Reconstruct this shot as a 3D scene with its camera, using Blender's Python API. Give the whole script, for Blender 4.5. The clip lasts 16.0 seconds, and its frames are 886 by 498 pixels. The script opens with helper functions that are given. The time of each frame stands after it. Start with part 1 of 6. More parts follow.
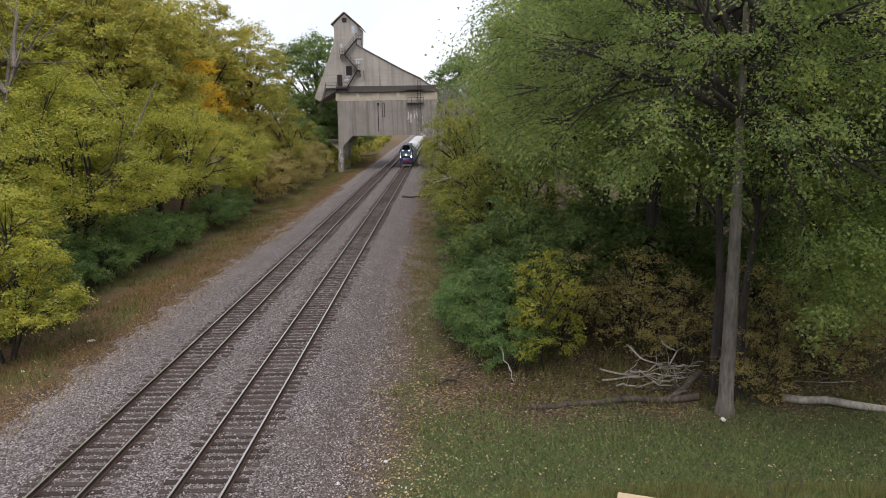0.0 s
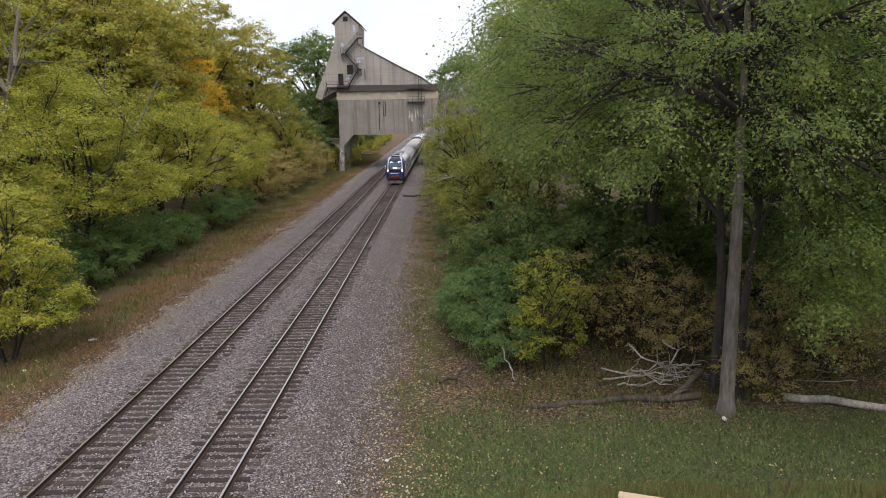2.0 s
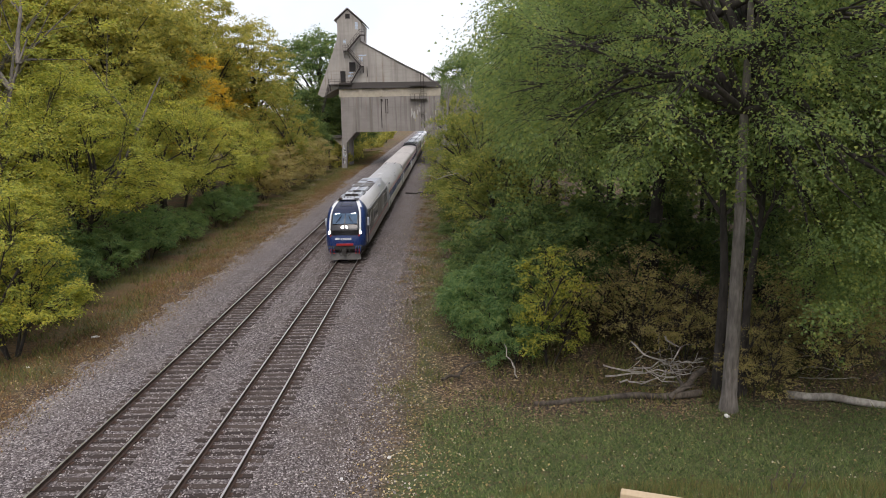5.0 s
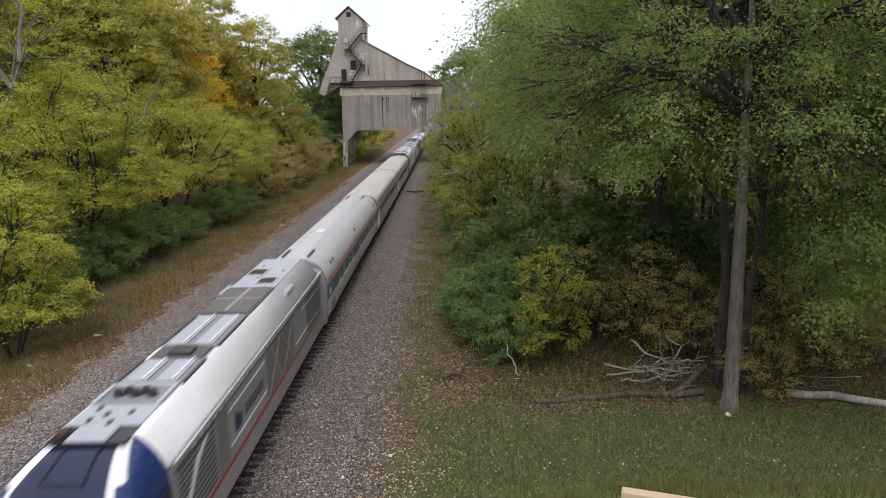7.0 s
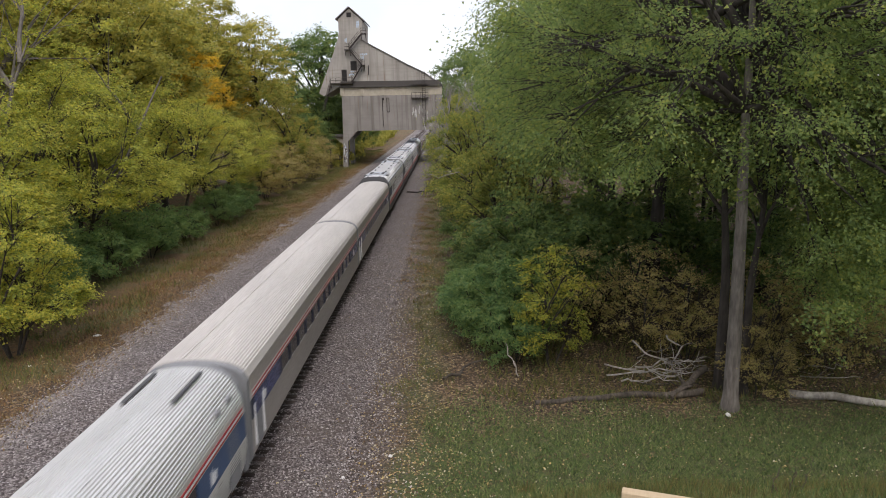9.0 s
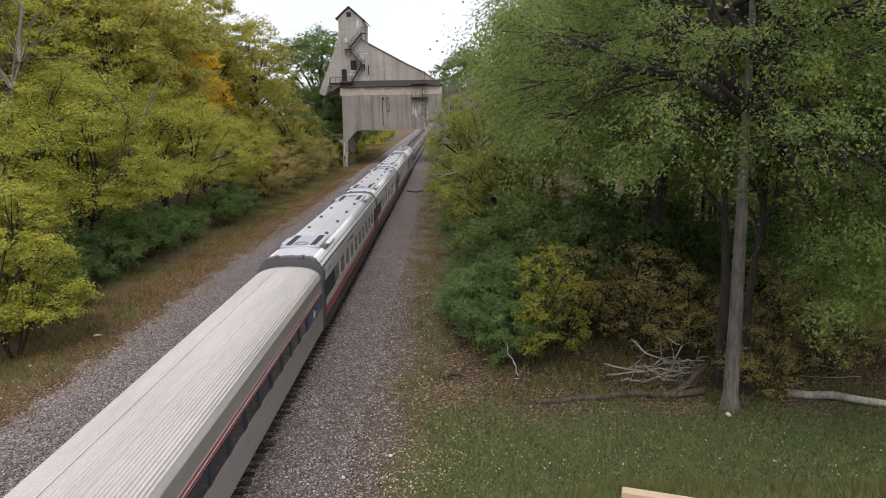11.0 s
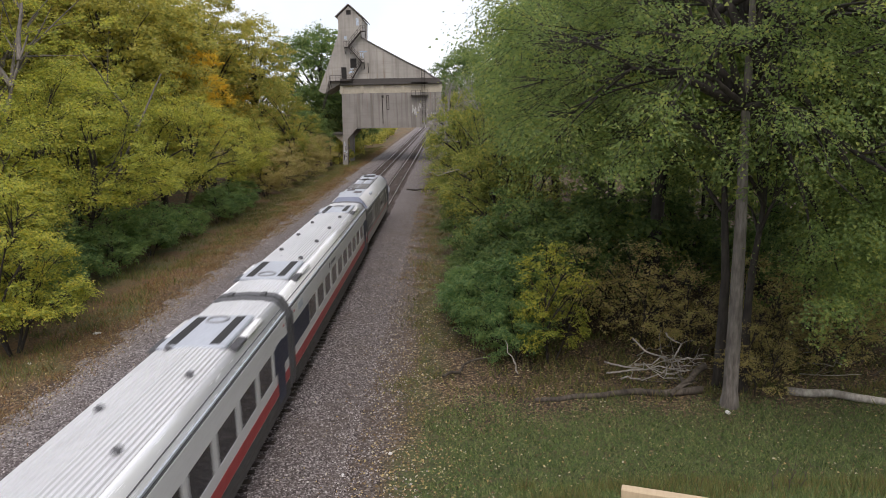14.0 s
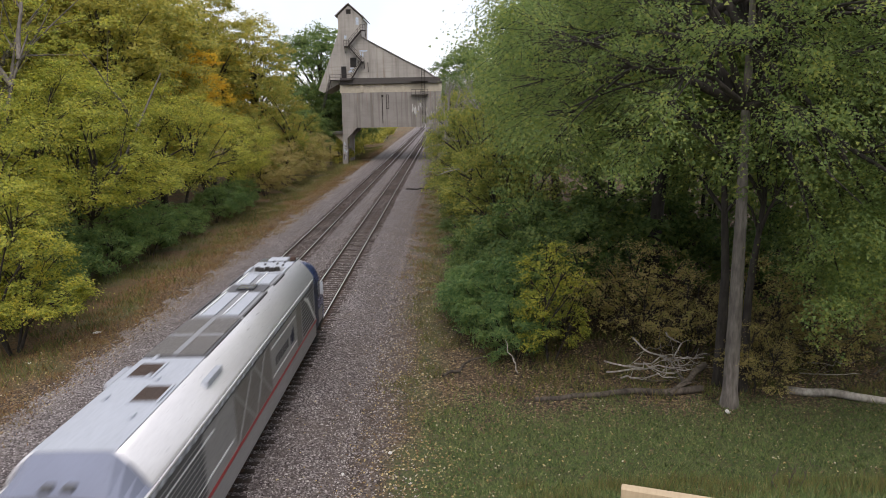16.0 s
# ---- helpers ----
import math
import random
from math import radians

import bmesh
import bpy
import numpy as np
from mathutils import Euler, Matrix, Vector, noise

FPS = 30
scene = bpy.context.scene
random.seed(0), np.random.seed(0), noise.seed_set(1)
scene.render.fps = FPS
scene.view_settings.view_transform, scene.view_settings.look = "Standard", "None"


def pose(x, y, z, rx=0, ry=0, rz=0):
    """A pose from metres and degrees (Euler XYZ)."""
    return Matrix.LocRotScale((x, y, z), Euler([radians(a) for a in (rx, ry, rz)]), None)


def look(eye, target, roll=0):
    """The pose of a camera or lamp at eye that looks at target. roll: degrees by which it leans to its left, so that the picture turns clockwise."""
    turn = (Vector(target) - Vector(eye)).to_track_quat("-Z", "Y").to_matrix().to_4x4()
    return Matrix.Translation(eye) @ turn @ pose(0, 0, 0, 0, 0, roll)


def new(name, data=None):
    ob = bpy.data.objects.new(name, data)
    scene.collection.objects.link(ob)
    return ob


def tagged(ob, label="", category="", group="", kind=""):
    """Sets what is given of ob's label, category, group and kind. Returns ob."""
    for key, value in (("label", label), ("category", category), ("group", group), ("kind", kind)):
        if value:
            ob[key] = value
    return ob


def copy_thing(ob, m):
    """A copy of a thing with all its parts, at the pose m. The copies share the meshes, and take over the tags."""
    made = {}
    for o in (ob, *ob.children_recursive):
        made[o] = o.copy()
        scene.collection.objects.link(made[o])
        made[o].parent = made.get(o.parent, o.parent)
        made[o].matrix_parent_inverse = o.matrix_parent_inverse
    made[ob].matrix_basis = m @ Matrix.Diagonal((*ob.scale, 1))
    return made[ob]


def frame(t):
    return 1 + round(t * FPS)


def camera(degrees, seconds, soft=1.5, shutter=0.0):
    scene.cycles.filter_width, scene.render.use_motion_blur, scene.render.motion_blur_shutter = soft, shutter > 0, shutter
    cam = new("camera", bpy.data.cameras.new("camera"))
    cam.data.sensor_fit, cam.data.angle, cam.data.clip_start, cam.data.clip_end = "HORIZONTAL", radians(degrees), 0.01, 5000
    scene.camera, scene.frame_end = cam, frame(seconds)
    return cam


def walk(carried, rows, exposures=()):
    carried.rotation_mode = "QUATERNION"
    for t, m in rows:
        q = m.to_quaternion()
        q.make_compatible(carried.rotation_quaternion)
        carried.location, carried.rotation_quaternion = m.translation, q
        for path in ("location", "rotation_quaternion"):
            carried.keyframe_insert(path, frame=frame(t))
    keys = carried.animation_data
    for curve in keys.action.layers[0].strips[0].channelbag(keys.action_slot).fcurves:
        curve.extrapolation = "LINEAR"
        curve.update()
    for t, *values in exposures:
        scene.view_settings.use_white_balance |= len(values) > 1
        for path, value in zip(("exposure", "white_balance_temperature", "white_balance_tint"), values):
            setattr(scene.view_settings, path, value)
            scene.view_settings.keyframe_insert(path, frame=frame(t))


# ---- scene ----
# ---- camera and its path: held on the parapet of an overbridge, drifting by less than a degree ----
EYE = (0.0, 0.0, 10.68)
FOCAL = 1219.65          # focal length for a picture 1568 wide
cam = camera(65.466, 16.0, soft=0.5, shutter=0.4)
AIM = look(EYE, (math.sin(0.00112) * math.cos(0.19193), math.cos(0.00112) * math.cos(0.19193), 10.68 - math.sin(0.19193)), -1.045)
# seconds, pan to the left, tilt down
DRIFT = [(0, 0, 0), (0.5, 0.2, 0.2), (1, 1.3, 1.3), (1.5, 1.4, 1.6), (2, 1.8, 1.7), (2.5, 2.4, 2.2), (3, 2.8, 3.0), (3.5, 3.5, 4.3),
         (4, 4.1, 4.8), (5.2, 6.2, 6.8), (6.5, 7.5, 8.1), (7, 7.8, 9.3), (7.5, 7.6, 9.5), (8, 7.6, 9.2), (8.5, 7.7, 8.4),
         (9, 8.2, 8.6), (10.2, 8.2, 9.0), (11.5, 8.2, 9.5), (12, 8.4, 9.7), (12.5, 7.8, 10.8), (13, 7.8, 12.0), (13.5, 7.8, 12.4),
         (14, 7.8, 12.7), (15, 7.7, 13.0), (16, 7.6, 13.9)]
walk(cam, [(t, AIM @ Matrix.Rotation(a / FOCAL, 4, "Y") @ Matrix.Rotation(-b / FOCAL, 4, "X")) for t, a, b in DRIFT],
     [(0, 0.13, 6500, 17), (16, 0.13, 6500, 17)])

# ---- sky and sun: a bright, thinly overcast autumn day ----
SUN_UP, SUN_ROUND = radians(54), radians(176)
world = bpy.data.worlds.new("overcast_sky")
scene.world = world
world.use_nodes = True
wn, wl = world.node_tree.nodes, world.node_tree.links
wn.clear()
w_out = wn.new("ShaderNodeOutputWorld")
w_bg = wn.new("ShaderNodeBackground")
w_sky = wn.new("ShaderNodeTexSky")
w_sky.sky_type = "NISHITA"
w_sky.sun_disc = False
w_sky.sun_elevation, w_sky.sun_rotation = SUN_UP, SUN_ROUND
w_dim = wn.new("ShaderNodeVectorMath")
w_dim.operation = "SCALE"
w_dim.inputs["Scale"].default_value = 0.12
w_co = wn.new("ShaderNodeTexCoord")
w_noise = wn.new("ShaderNodeTexNoise")
w_noise.inputs["Scale"].default_value = 2.4
w_noise.inputs["Detail"].default_value = 5.0
w_ramp = wn.new("ShaderNodeMapRange")
w_ramp.inputs["From Min"].default_value, w_ramp.inputs["From Max"].default_value = 0.3, 0.62
w_ramp.inputs["To Min"].default_value, w_ramp.inputs["To Max"].default_value = 0.42, 0.97
w_mix = wn.new("ShaderNodeMix")
w_mix.data_type = "RGBA"
w_mix.inputs["B"].default_value = (0.95, 0.985, 1.02, 1)
wl.new(w_sky.outputs["Color"], w_dim.inputs[0])
wl.new(w_co.outputs["Generated"], w_noise.inputs["Vector"])
wl.new(w_noise.outputs["Fac"], w_ramp.inputs["Value"])
wl.new(w_ramp.outputs["Result"], w_mix.inputs["Factor"])
wl.new(w_dim.outputs["Vector"], w_mix.inputs["A"])
wl.new(w_mix.outputs["Result"], w_bg.inputs["Color"])
wl.new(w_bg.outputs["Background"], w_out.inputs["Surface"])
w_bg.inputs["Strength"].default_value = 1.12
sun = new("sun", bpy.data.lights.new("sun", "SUN"))
sun.data.energy, sun.data.angle, sun.data.color = 1.6, radians(28), (1.0, 0.94, 0.84)
SUN_FROM = Vector((math.sin(SUN_ROUND) * math.cos(SUN_UP), math.cos(SUN_ROUND) * math.cos(SUN_UP), math.sin(SUN_UP)))
sun.matrix_world = look(SUN_FROM * 200, (0, 0, 0))


# ---- small tools ----
def part(name, bm, material, parent=None, label="", smooth=False):
    """One bmesh becomes one mesh object under parent."""
    me = bpy.data.meshes.new(name)
    bm.to_mesh(me)
    bm.free()
    for m in (material if isinstance(material, (list, tuple)) else [material]):
        me.materials.append(m)
    if smooth:
        me.shade_smooth()
    ob = new(name, me)
    ob.parent = parent
    return tagged(ob, label)


def arrays(name, verts, faces, material, parent=None, label="", smooth=False):
    """One mesh object from numpy arrays: verts n x 3, faces m x 3 or m x 4."""
    me = bpy.data.meshes.new(name)
    k = faces.shape[1]
    me.vertices.add(len(verts))
    me.vertices.foreach_set("co", np.ascontiguousarray(verts, dtype=np.float32).ravel())
    me.loops.add(faces.size)
    me.loops.foreach_set("vertex_index", np.ascontiguousarray(faces, dtype=np.int32).ravel())
    me.polygons.add(len(faces))
    me.polygons.foreach_set("loop_start", np.arange(0, faces.size, k, dtype=np.int32))
    me.update(calc_edges=True)
    me.materials.append(material)
    if smooth:
        me.shade_smooth()
    ob = new(name, me)
    ob.parent = parent
    return tagged(ob, label)


def box(bm, x0, x1, y0, y1, z0, z1, bevel=0.0, m=None):
    vs = bmesh.ops.create_cube(bm, size=1.0)["verts"]
    mat4 = Matrix.Translation(((x0 + x1) / 2, (y0 + y1) / 2, (z0 + z1) / 2)) @ Matrix.Diagonal((x1 - x0, y1 - y0, z1 - z0, 1))
    bmesh.ops.transform(bm, matrix=(m @ mat4) if m else mat4, verts=vs)
    if bevel:
        es = list({e for v in vs for e in v.link_edges})
        bmesh.ops.bevel(bm, geom=es, offset=bevel, segments=1, affect="EDGES")
    return bm


def boxes(*specs, bevel=0.0):
    bm = bmesh.new()
    for s in specs:
        box(bm, *s, bevel=bevel)
    return bm


def tube(bm, pts, radius, n=6):
    """A round bar along points."""
    prev = None
    pts = [Vector(p) for p in pts]
    for i, p in enumerate(pts):
        d = (pts[min(i + 1, len(pts) - 1)] - pts[max(i - 1, 0)]).normalized()
        a = d.cross(Vector((0, 0, 1)))
        a = a.normalized() if a.length > 1e-3 else Vector((1, 0, 0))
        b = d.cross(a)
        r = radius[i] if isinstance(radius, (list, tuple)) else radius
        ring = [bm.verts.new(p + (a * math.cos(k * math.tau / n) + b * math.sin(k * math.tau / n)) * r) for k in range(n)]
        if prev:
            for k in range(n):
                bm.faces.new((prev[k], prev[(k + 1) % n], ring[(k + 1) % n], ring[k]))
        else:
            bm.faces.new(ring)
        prev = ring
    bm.faces.new(list(reversed(prev)))
    return bm


def prism(bm, outline, y0, y1):
    """An outline in x, z pushed from y0 to y1."""
    a = [bm.verts.new((x, y0, z)) for x, z in outline]
    b = [bm.verts.new((x, y1, z)) for x, z in outline]
    n = len(outline)
    bm.faces.new(a)
    bm.faces.new(list(reversed(b)))
    for i in range(n):
        bm.faces.new((a[i], b[i], b[(i + 1) % n], a[(i + 1) % n]))
    bmesh.ops.recalc_face_normals(bm, faces=bm.faces)
    return bm


# ---- materials ----
class Graph:
    """A node material under construction."""

    def __init__(self, name, rough=0.8, metal=0.0):
        self.m = bpy.data.materials.new(name)
        self.m.use_nodes = True
        self.t = self.m.node_tree
        self.b = self.t.nodes["Principled BSDF"]
        self.b.inputs["Roughness"].default_value = rough
        self.b.inputs["Metallic"].default_value = metal
        self.co = self.node("ShaderNodeTexCoord").outputs["Object"]

    def node(self, kind, **values):
        n = self.t.nodes.new(kind)
        for k, v in values.items():
            n.inputs[k.replace("_", " ")].default_value = v
        return n

    def link(self, a, b):
        self.t.links.new(a, b)

    def noise(self, scale, detail=4.0, stretch=None, rough=0.55):
        n = self.node("ShaderNodeTexNoise", Scale=scale, Detail=detail, Roughness=rough)
        self.link(self.stretched(stretch), n.inputs["Vector"])
        return n.outputs["Fac"]

    def stretched(self, stretch):
        if not stretch:
            return self.co
        n = self.node("ShaderNodeMapping", Scale=stretch)
        self.link(self.co, n.inputs["Vector"])
        return n.outputs["Vector"]

    def geo(self):
        return self.node("ShaderNodeNewGeometry")

    def axis(self, k):
        n = self.node("ShaderNodeSeparateXYZ")
        self.link(self.co, n.inputs[0])
        return n.outputs[k]

    def voronoi(self, scale, out="Color"):
        n = self.node("ShaderNodeTexVoronoi", Scale=scale)
        self.link(self.co, n.inputs["Vector"])
        return n.outputs[out]

    def ramp(self, fac, stops, out="Color"):
        n = self.node("ShaderNodeValToRGB")
        e = n.color_ramp.elements
        while len(e) < len(stops):
            e.new(0.5)
        for el, (p, c) in zip(e, stops):
            el.position = p
            el.color = (*c, 1) if isinstance(c, tuple) else (c, c, c, 1)
        self.link(fac, n.inputs["Fac"])
        return n.outputs[out]

    def mix(self, fac, a, b, blend="MIX"):
        n = self.node("ShaderNodeMix")
        n.data_type, n.blend_type = "RGBA", blend
        for v, k in ((fac, "Factor"), (a, "A"), (b, "B")):
            s = n.inputs[k] if k == "Factor" else [i for i in n.inputs if i.name == k and i.type == "RGBA"][0]
            if isinstance(v, (int, float)):
                s.default_value = v if k == "Factor" else (v, v, v, 1)
            elif isinstance(v, tuple):
                s.default_value = (*v, 1)
            else:
                self.link(v, s)
        return [o for o in n.outputs if o.type == "RGBA"][0]

    def math(self, op, a, b=0.0):
        n = self.node("ShaderNodeMath")
        n.operation = op
        for v, i in ((a, 0), (b, 1)):
            if isinstance(v, (int, float)):
                n.inputs[i].default_value = v
            else:
                self.link(v, n.inputs[i])
        return n.outputs[0]

    def color(self, c):
        if isinstance(c, tuple):
            self.b.inputs["Base Color"].default_value = (*c, 1)
        else:
            self.link(c, self.b.inputs["Base Color"])
        return self

    def rough(self, fac):
        self.link(fac, self.b.inputs["Roughness"])
        return self

    def bump(self, height, strength=0.3, distance=0.02):
        n = self.node("ShaderNodeBump", Strength=strength, Distance=distance)
        self.link(height, n.inputs["Height"])
        self.link(n.outputs["Normal"], self.b.inputs["Normal"])
        return self


def painted(name, c, rough=0.45, metal=0.0, dirt=0.25, stretch=(1, 1, 1)):
    """Paint or metal with soiling at two scales."""
    g = Graph(name, rough, metal)
    n1 = g.noise(1.3, 5, stretch)
    n2 = g.noise(14.0, 4, stretch)
    dark = tuple(v * 0.55 + 0.02 for v in c)
    a = g.mix(g.ramp(n1, [(0.35, 0.0), (0.75, dirt)]), c, dark)
    a = g.mix(g.ramp(n2, [(0.45, 0.0), (0.8, dirt * 0.8)]), a, dark)
    g.color(a)
    g.rough(g.ramp(n2, [(0.3, rough * 0.8), (0.8, min(1.0, rough * 1.3))]))
    return g.m


def leafage(name, colours, patch=0.12, trans=0.5):
    """Leaves: each its own tint, the tints drifting over the crown."""
    g = Graph(name, 0.6)
    g.b.inputs["Specular IOR Level"].default_value = 0.22
    isl = g.geo().outputs["Random Per Island"]
    drift = g.noise(patch * 6, 3)
    f = g.math("ADD", g.math("MULTIPLY", isl, 0.75), g.math("MULTIPLY", g.math("SUBTRACT", drift, 0.36), 1.0))
    k = len(colours)
    c = g.ramp(f, [((i + 0.5) / k, col) for i, col in enumerate(colours)])
    tint = g.node("ShaderNodeObjectInfo").outputs["Random"]
    c = g.mix(g.math("MULTIPLY", tint, 0.25), c, colours[k // 2])
    g.color(c)
    tr = g.node("ShaderNodeBsdfTranslucent")
    g.link(g.mix(1.0, c, (1.8, 1.75, 1.6), "MULTIPLY"), tr.inputs["Color"])
    mx = g.node("ShaderNodeMixShader", Fac=trans)
    out = g.t.nodes["Material Output"]
    g.link(g.b.outputs[0], mx.inputs[1])
    g.link(tr.outputs[0], mx.inputs[2])
    g.link(mx.outputs[0], out.inputs["Surface"])
    return g.m


def bark(name, a, b):
    g = Graph(name, 0.9)
    n = g.noise(9.0, 6, (1, 1, 0.18))
    g.color(g.mix(g.ramp(g.noise(0.9, 3), [(0.4, 0.0), (0.65, 0.6)]), g.ramp(n, [(0.3, a), (0.7, b)]), tuple(v * 0.6 for v in a)))
    return g.bump(n, 0.8, 0.04).m


def stones(name, cols, scale, dust, dust_amount):
    """Crushed stone: each piece its own grey, shade painted in the gaps, dust over it."""
    g = Graph(name, 0.9)
    v = g.voronoi(scale)
    s = g.node("ShaderNodeSeparateColor")
    g.link(v, s.inputs[0])
    k = len(cols)
    c = g.ramp(s.outputs[0], [((i + 0.5) / k, col) for i, col in enumerate(cols)])
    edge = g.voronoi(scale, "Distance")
    # near black where stones meet: gap shade put into the colour
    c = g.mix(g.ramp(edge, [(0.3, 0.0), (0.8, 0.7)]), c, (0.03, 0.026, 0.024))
    big = g.noise(0.5, 5)
    c = g.mix(g.ramp(big, [(0.4, 0.0), (0.7, dust_amount)]), c, dust)
    off = g.math("ADD", g.math("MULTIPLY", g.math("ADD", g.axis(0), g.math("MULTIPLY", big, 3.0)), 0.05), 1.0)
    fine = g.ramp(g.noise(5.0, 6), [(0.4, 0.25), (0.65, 1.0)])
    c = g.mix(g.math("MULTIPLY", fine, g.ramp(off, [(0.80, 0.0), (0.94, 0.8)])), c, (0.125, 0.098, 0.08))
    c = g.mix(g.math("MULTIPLY", fine, g.ramp(off, [(0.29, 0.5), (0.37, 0.0)])), c, (0.34, 0.30, 0.26))
    g.color(c)
    h = g.math("ADD", g.math("SUBTRACT", 1.0, edge), g.math("MULTIPLY", s.outputs[1], 0.7))
    return g.bump(h, 0.9, 0.05).m


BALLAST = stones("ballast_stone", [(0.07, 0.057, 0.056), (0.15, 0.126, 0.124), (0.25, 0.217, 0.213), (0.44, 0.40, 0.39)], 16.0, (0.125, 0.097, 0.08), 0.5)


def ground_material():
    """Leaf litter, dry weeds and mown grass, by where they grow."""
    g = Graph("ground_cover", 0.95)
    x, y = g.axis(0), g.axis(1)
    wob = g.math("MULTIPLY", g.math("SUBTRACT", g.noise(0.35, 5), 0.5), 5.0)
    litter_v = g.voronoi(14.0)
    sp = g.node("ShaderNodeSeparateColor")
    g.link(litter_v, sp.inputs[0])
    litter = g.ramp(sp.outputs[0], [(0.1, (0.03, 0.021, 0.014)), (0.4, (0.075, 0.05, 0.03)), (0.75, (0.14, 0.09, 0.05)), (0.95, (0.30, 0.21, 0.12))])
    weeds = g.ramp(g.noise(7.0, 6), [(0.3, (0.055, 0.034, 0.015)), (0.5, (0.16, 0.088, 0.034)), (0.7, (0.28, 0.155, 0.06))])
    grass = g.mix(g.ramp(g.noise(1.6, 5), [(0.42, 0.0), (0.62, 0.75)]), g.ramp(g.noise(11.0, 6), [(0.3, (0.028, 0.046, 0.014)), (0.5, (0.07, 0.105, 0.03)), (0.72, (0.16, 0.18, 0.06))]), g.ramp(g.noise(17.0, 6), [(0.35, (0.035, 0.04, 0.018)), (0.65, (0.12, 0.12, 0.05))]))
    lawn_x = g.ramp(g.math("ADD", g.math("MULTIPLY", g.math("ADD", x, wob), 0.1), 0.5), [(0.36, 0.0), (0.46, 1.0)])
    lawn_y = g.ramp(g.math("ADD", g.math("MULTIPLY", g.math("SUBTRACT", g.math("ADD", y, wob), 23.0), 0.1), 0.5), [(0.42, 1.0), (0.62, 0.0)])
    lawn = g.math("MULTIPLY", lawn_x, lawn_y)
    left = g.ramp(g.math("ADD", g.math("MULTIPLY", g.math("ADD", g.math("ADD", x, 17.5), wob), 0.1), 0.5), [(0.40, 1.0), (0.55, 0.0)])
    green = g.ramp(g.noise(0.22, 4), [(0.45, 0.0), (0.65, 0.75)])
    c = g.mix(g.math("MULTIPLY", left, 0.7), litter, weeds)
    c = g.mix(g.math("MULTIPLY", green, left), c, grass)
    # a narrow grassy strip along the cess
    strip = g.ramp(g.math("ADD", g.math("MULTIPLY", g.math("ADD", g.math("ADD", x, 1.2), wob), 0.15), 0.5), [(0.30, 0.0), (0.5, 0.55), (0.72, 0.0)])
    c = g.mix(strip, c, grass)
    dirt = g.ramp(g.noise(8.0, 6), [(0.3, (0.045, 0.033, 0.026)), (0.55, (0.115, 0.088, 0.07)), (0.75, (0.22, 0.185, 0.155))])
    grit = g.ramp(sp.outputs[2], [(0.2, (0.05, 0.039, 0.034)), (0.6, (0.13, 0.106, 0.096)), (0.85, (0.24, 0.21, 0.195)), (0.97, (0.40, 0.37, 0.35))])
    dirt = g.mix(g.ramp(g.noise(1.1, 5), [(0.4, 0.25), (0.6, 0.85)]), dirt, grit)
    trod = g.ramp(g.math("ADD", g.math("MULTIPLY", g.math("ADD", g.math("ADD", x, 2.9), g.math("MULTIPLY", wob, 0.45)), 0.2), 0.5), [(0.02, 0.0), (0.1, 1.0), (0.5, 0.95), (0.78, 0.0)])
    c = g.mix(trod, c, dirt)
    c = g.mix(g.math("MULTIPLY", lawn, 0.9), c, grass)
    leaf2 = g.voronoi(9.0)
    s2 = g.node("ShaderNodeSeparateColor")
    g.link(leaf2, s2.inputs[0])
    c = g.mix(g.ramp(s2.outputs[1], [(0.88, 0.0), (0.92, 0.6)]), c, litter)
    g.color(c)
    return g.bump(g.math("ADD", g.noise(9.0, 6), g.math("MULTIPLY", sp.outputs[1], 0.5)), 0.9, 0.08).m


GROUND = ground_material()


def timber_material():
    g = Graph("creosoted_timber", 0.85)
    r = g.node("ShaderNodeObjectInfo").outputs["Random"]
    i = g.geo().outputs["Random Per Island"]
    grain = g.noise(5.0, 6, (0.35, 9, 9))
    base = g.ramp(grain, [(0.3, (0.016, 0.011, 0.009)), (0.6, (0.048, 0.032, 0.025)), (0.8, (0.105, 0.075, 0.06))])
    tone = g.math("FRACT", g.math("ADD", g.math("MULTIPLY", r, 7.3), i))
    c = g.mix(g.ramp(tone, [(0.3, 0.0), (0.95, 0.5)]), base, (0.12, 0.092, 0.077))
    g.color(c)
    return g.bump(grain, 0.5, 0.02).m


TIMBER = timber_material()
RAIL_HEAD = painted("polished_rail_head", (0.62, 0.60, 0.58), 0.32, 1.0, 0.3, (1, 0.05, 1))
RAIL_RUST = painted("rusty_rail_web", (0.075, 0.045, 0.032), 0.85, 0.0, 0.6, (1, 0.3, 1))
RUST = painted("rusty_steel", (0.085, 0.045, 0.03), 0.8, 0.2, 0.6)


# ---- ground, ballast and the two tracks ----
TRACKS = (-7.295, -11.513)     # middle of each track
rng0 = np.random.default_rng(5)


def smooth(a, b, v):
    t = np.clip((v - a) / (b - a), 0, 1)
    return t * t * (3 - 2 * t)


def waves(x, y, scale, seed):
    """Cheap rolling noise from a few sines."""
    r = np.random.default_rng(seed)
    out = np.zeros_like(x)
    for k in range(7):
        a, p = r.uniform(0, math.tau, 2)
        f = scale * r.uniform(0.5, 2.2)
        out += np.sin((x * math.cos(a) + y * math.sin(a)) * f + p) / 7
    return out


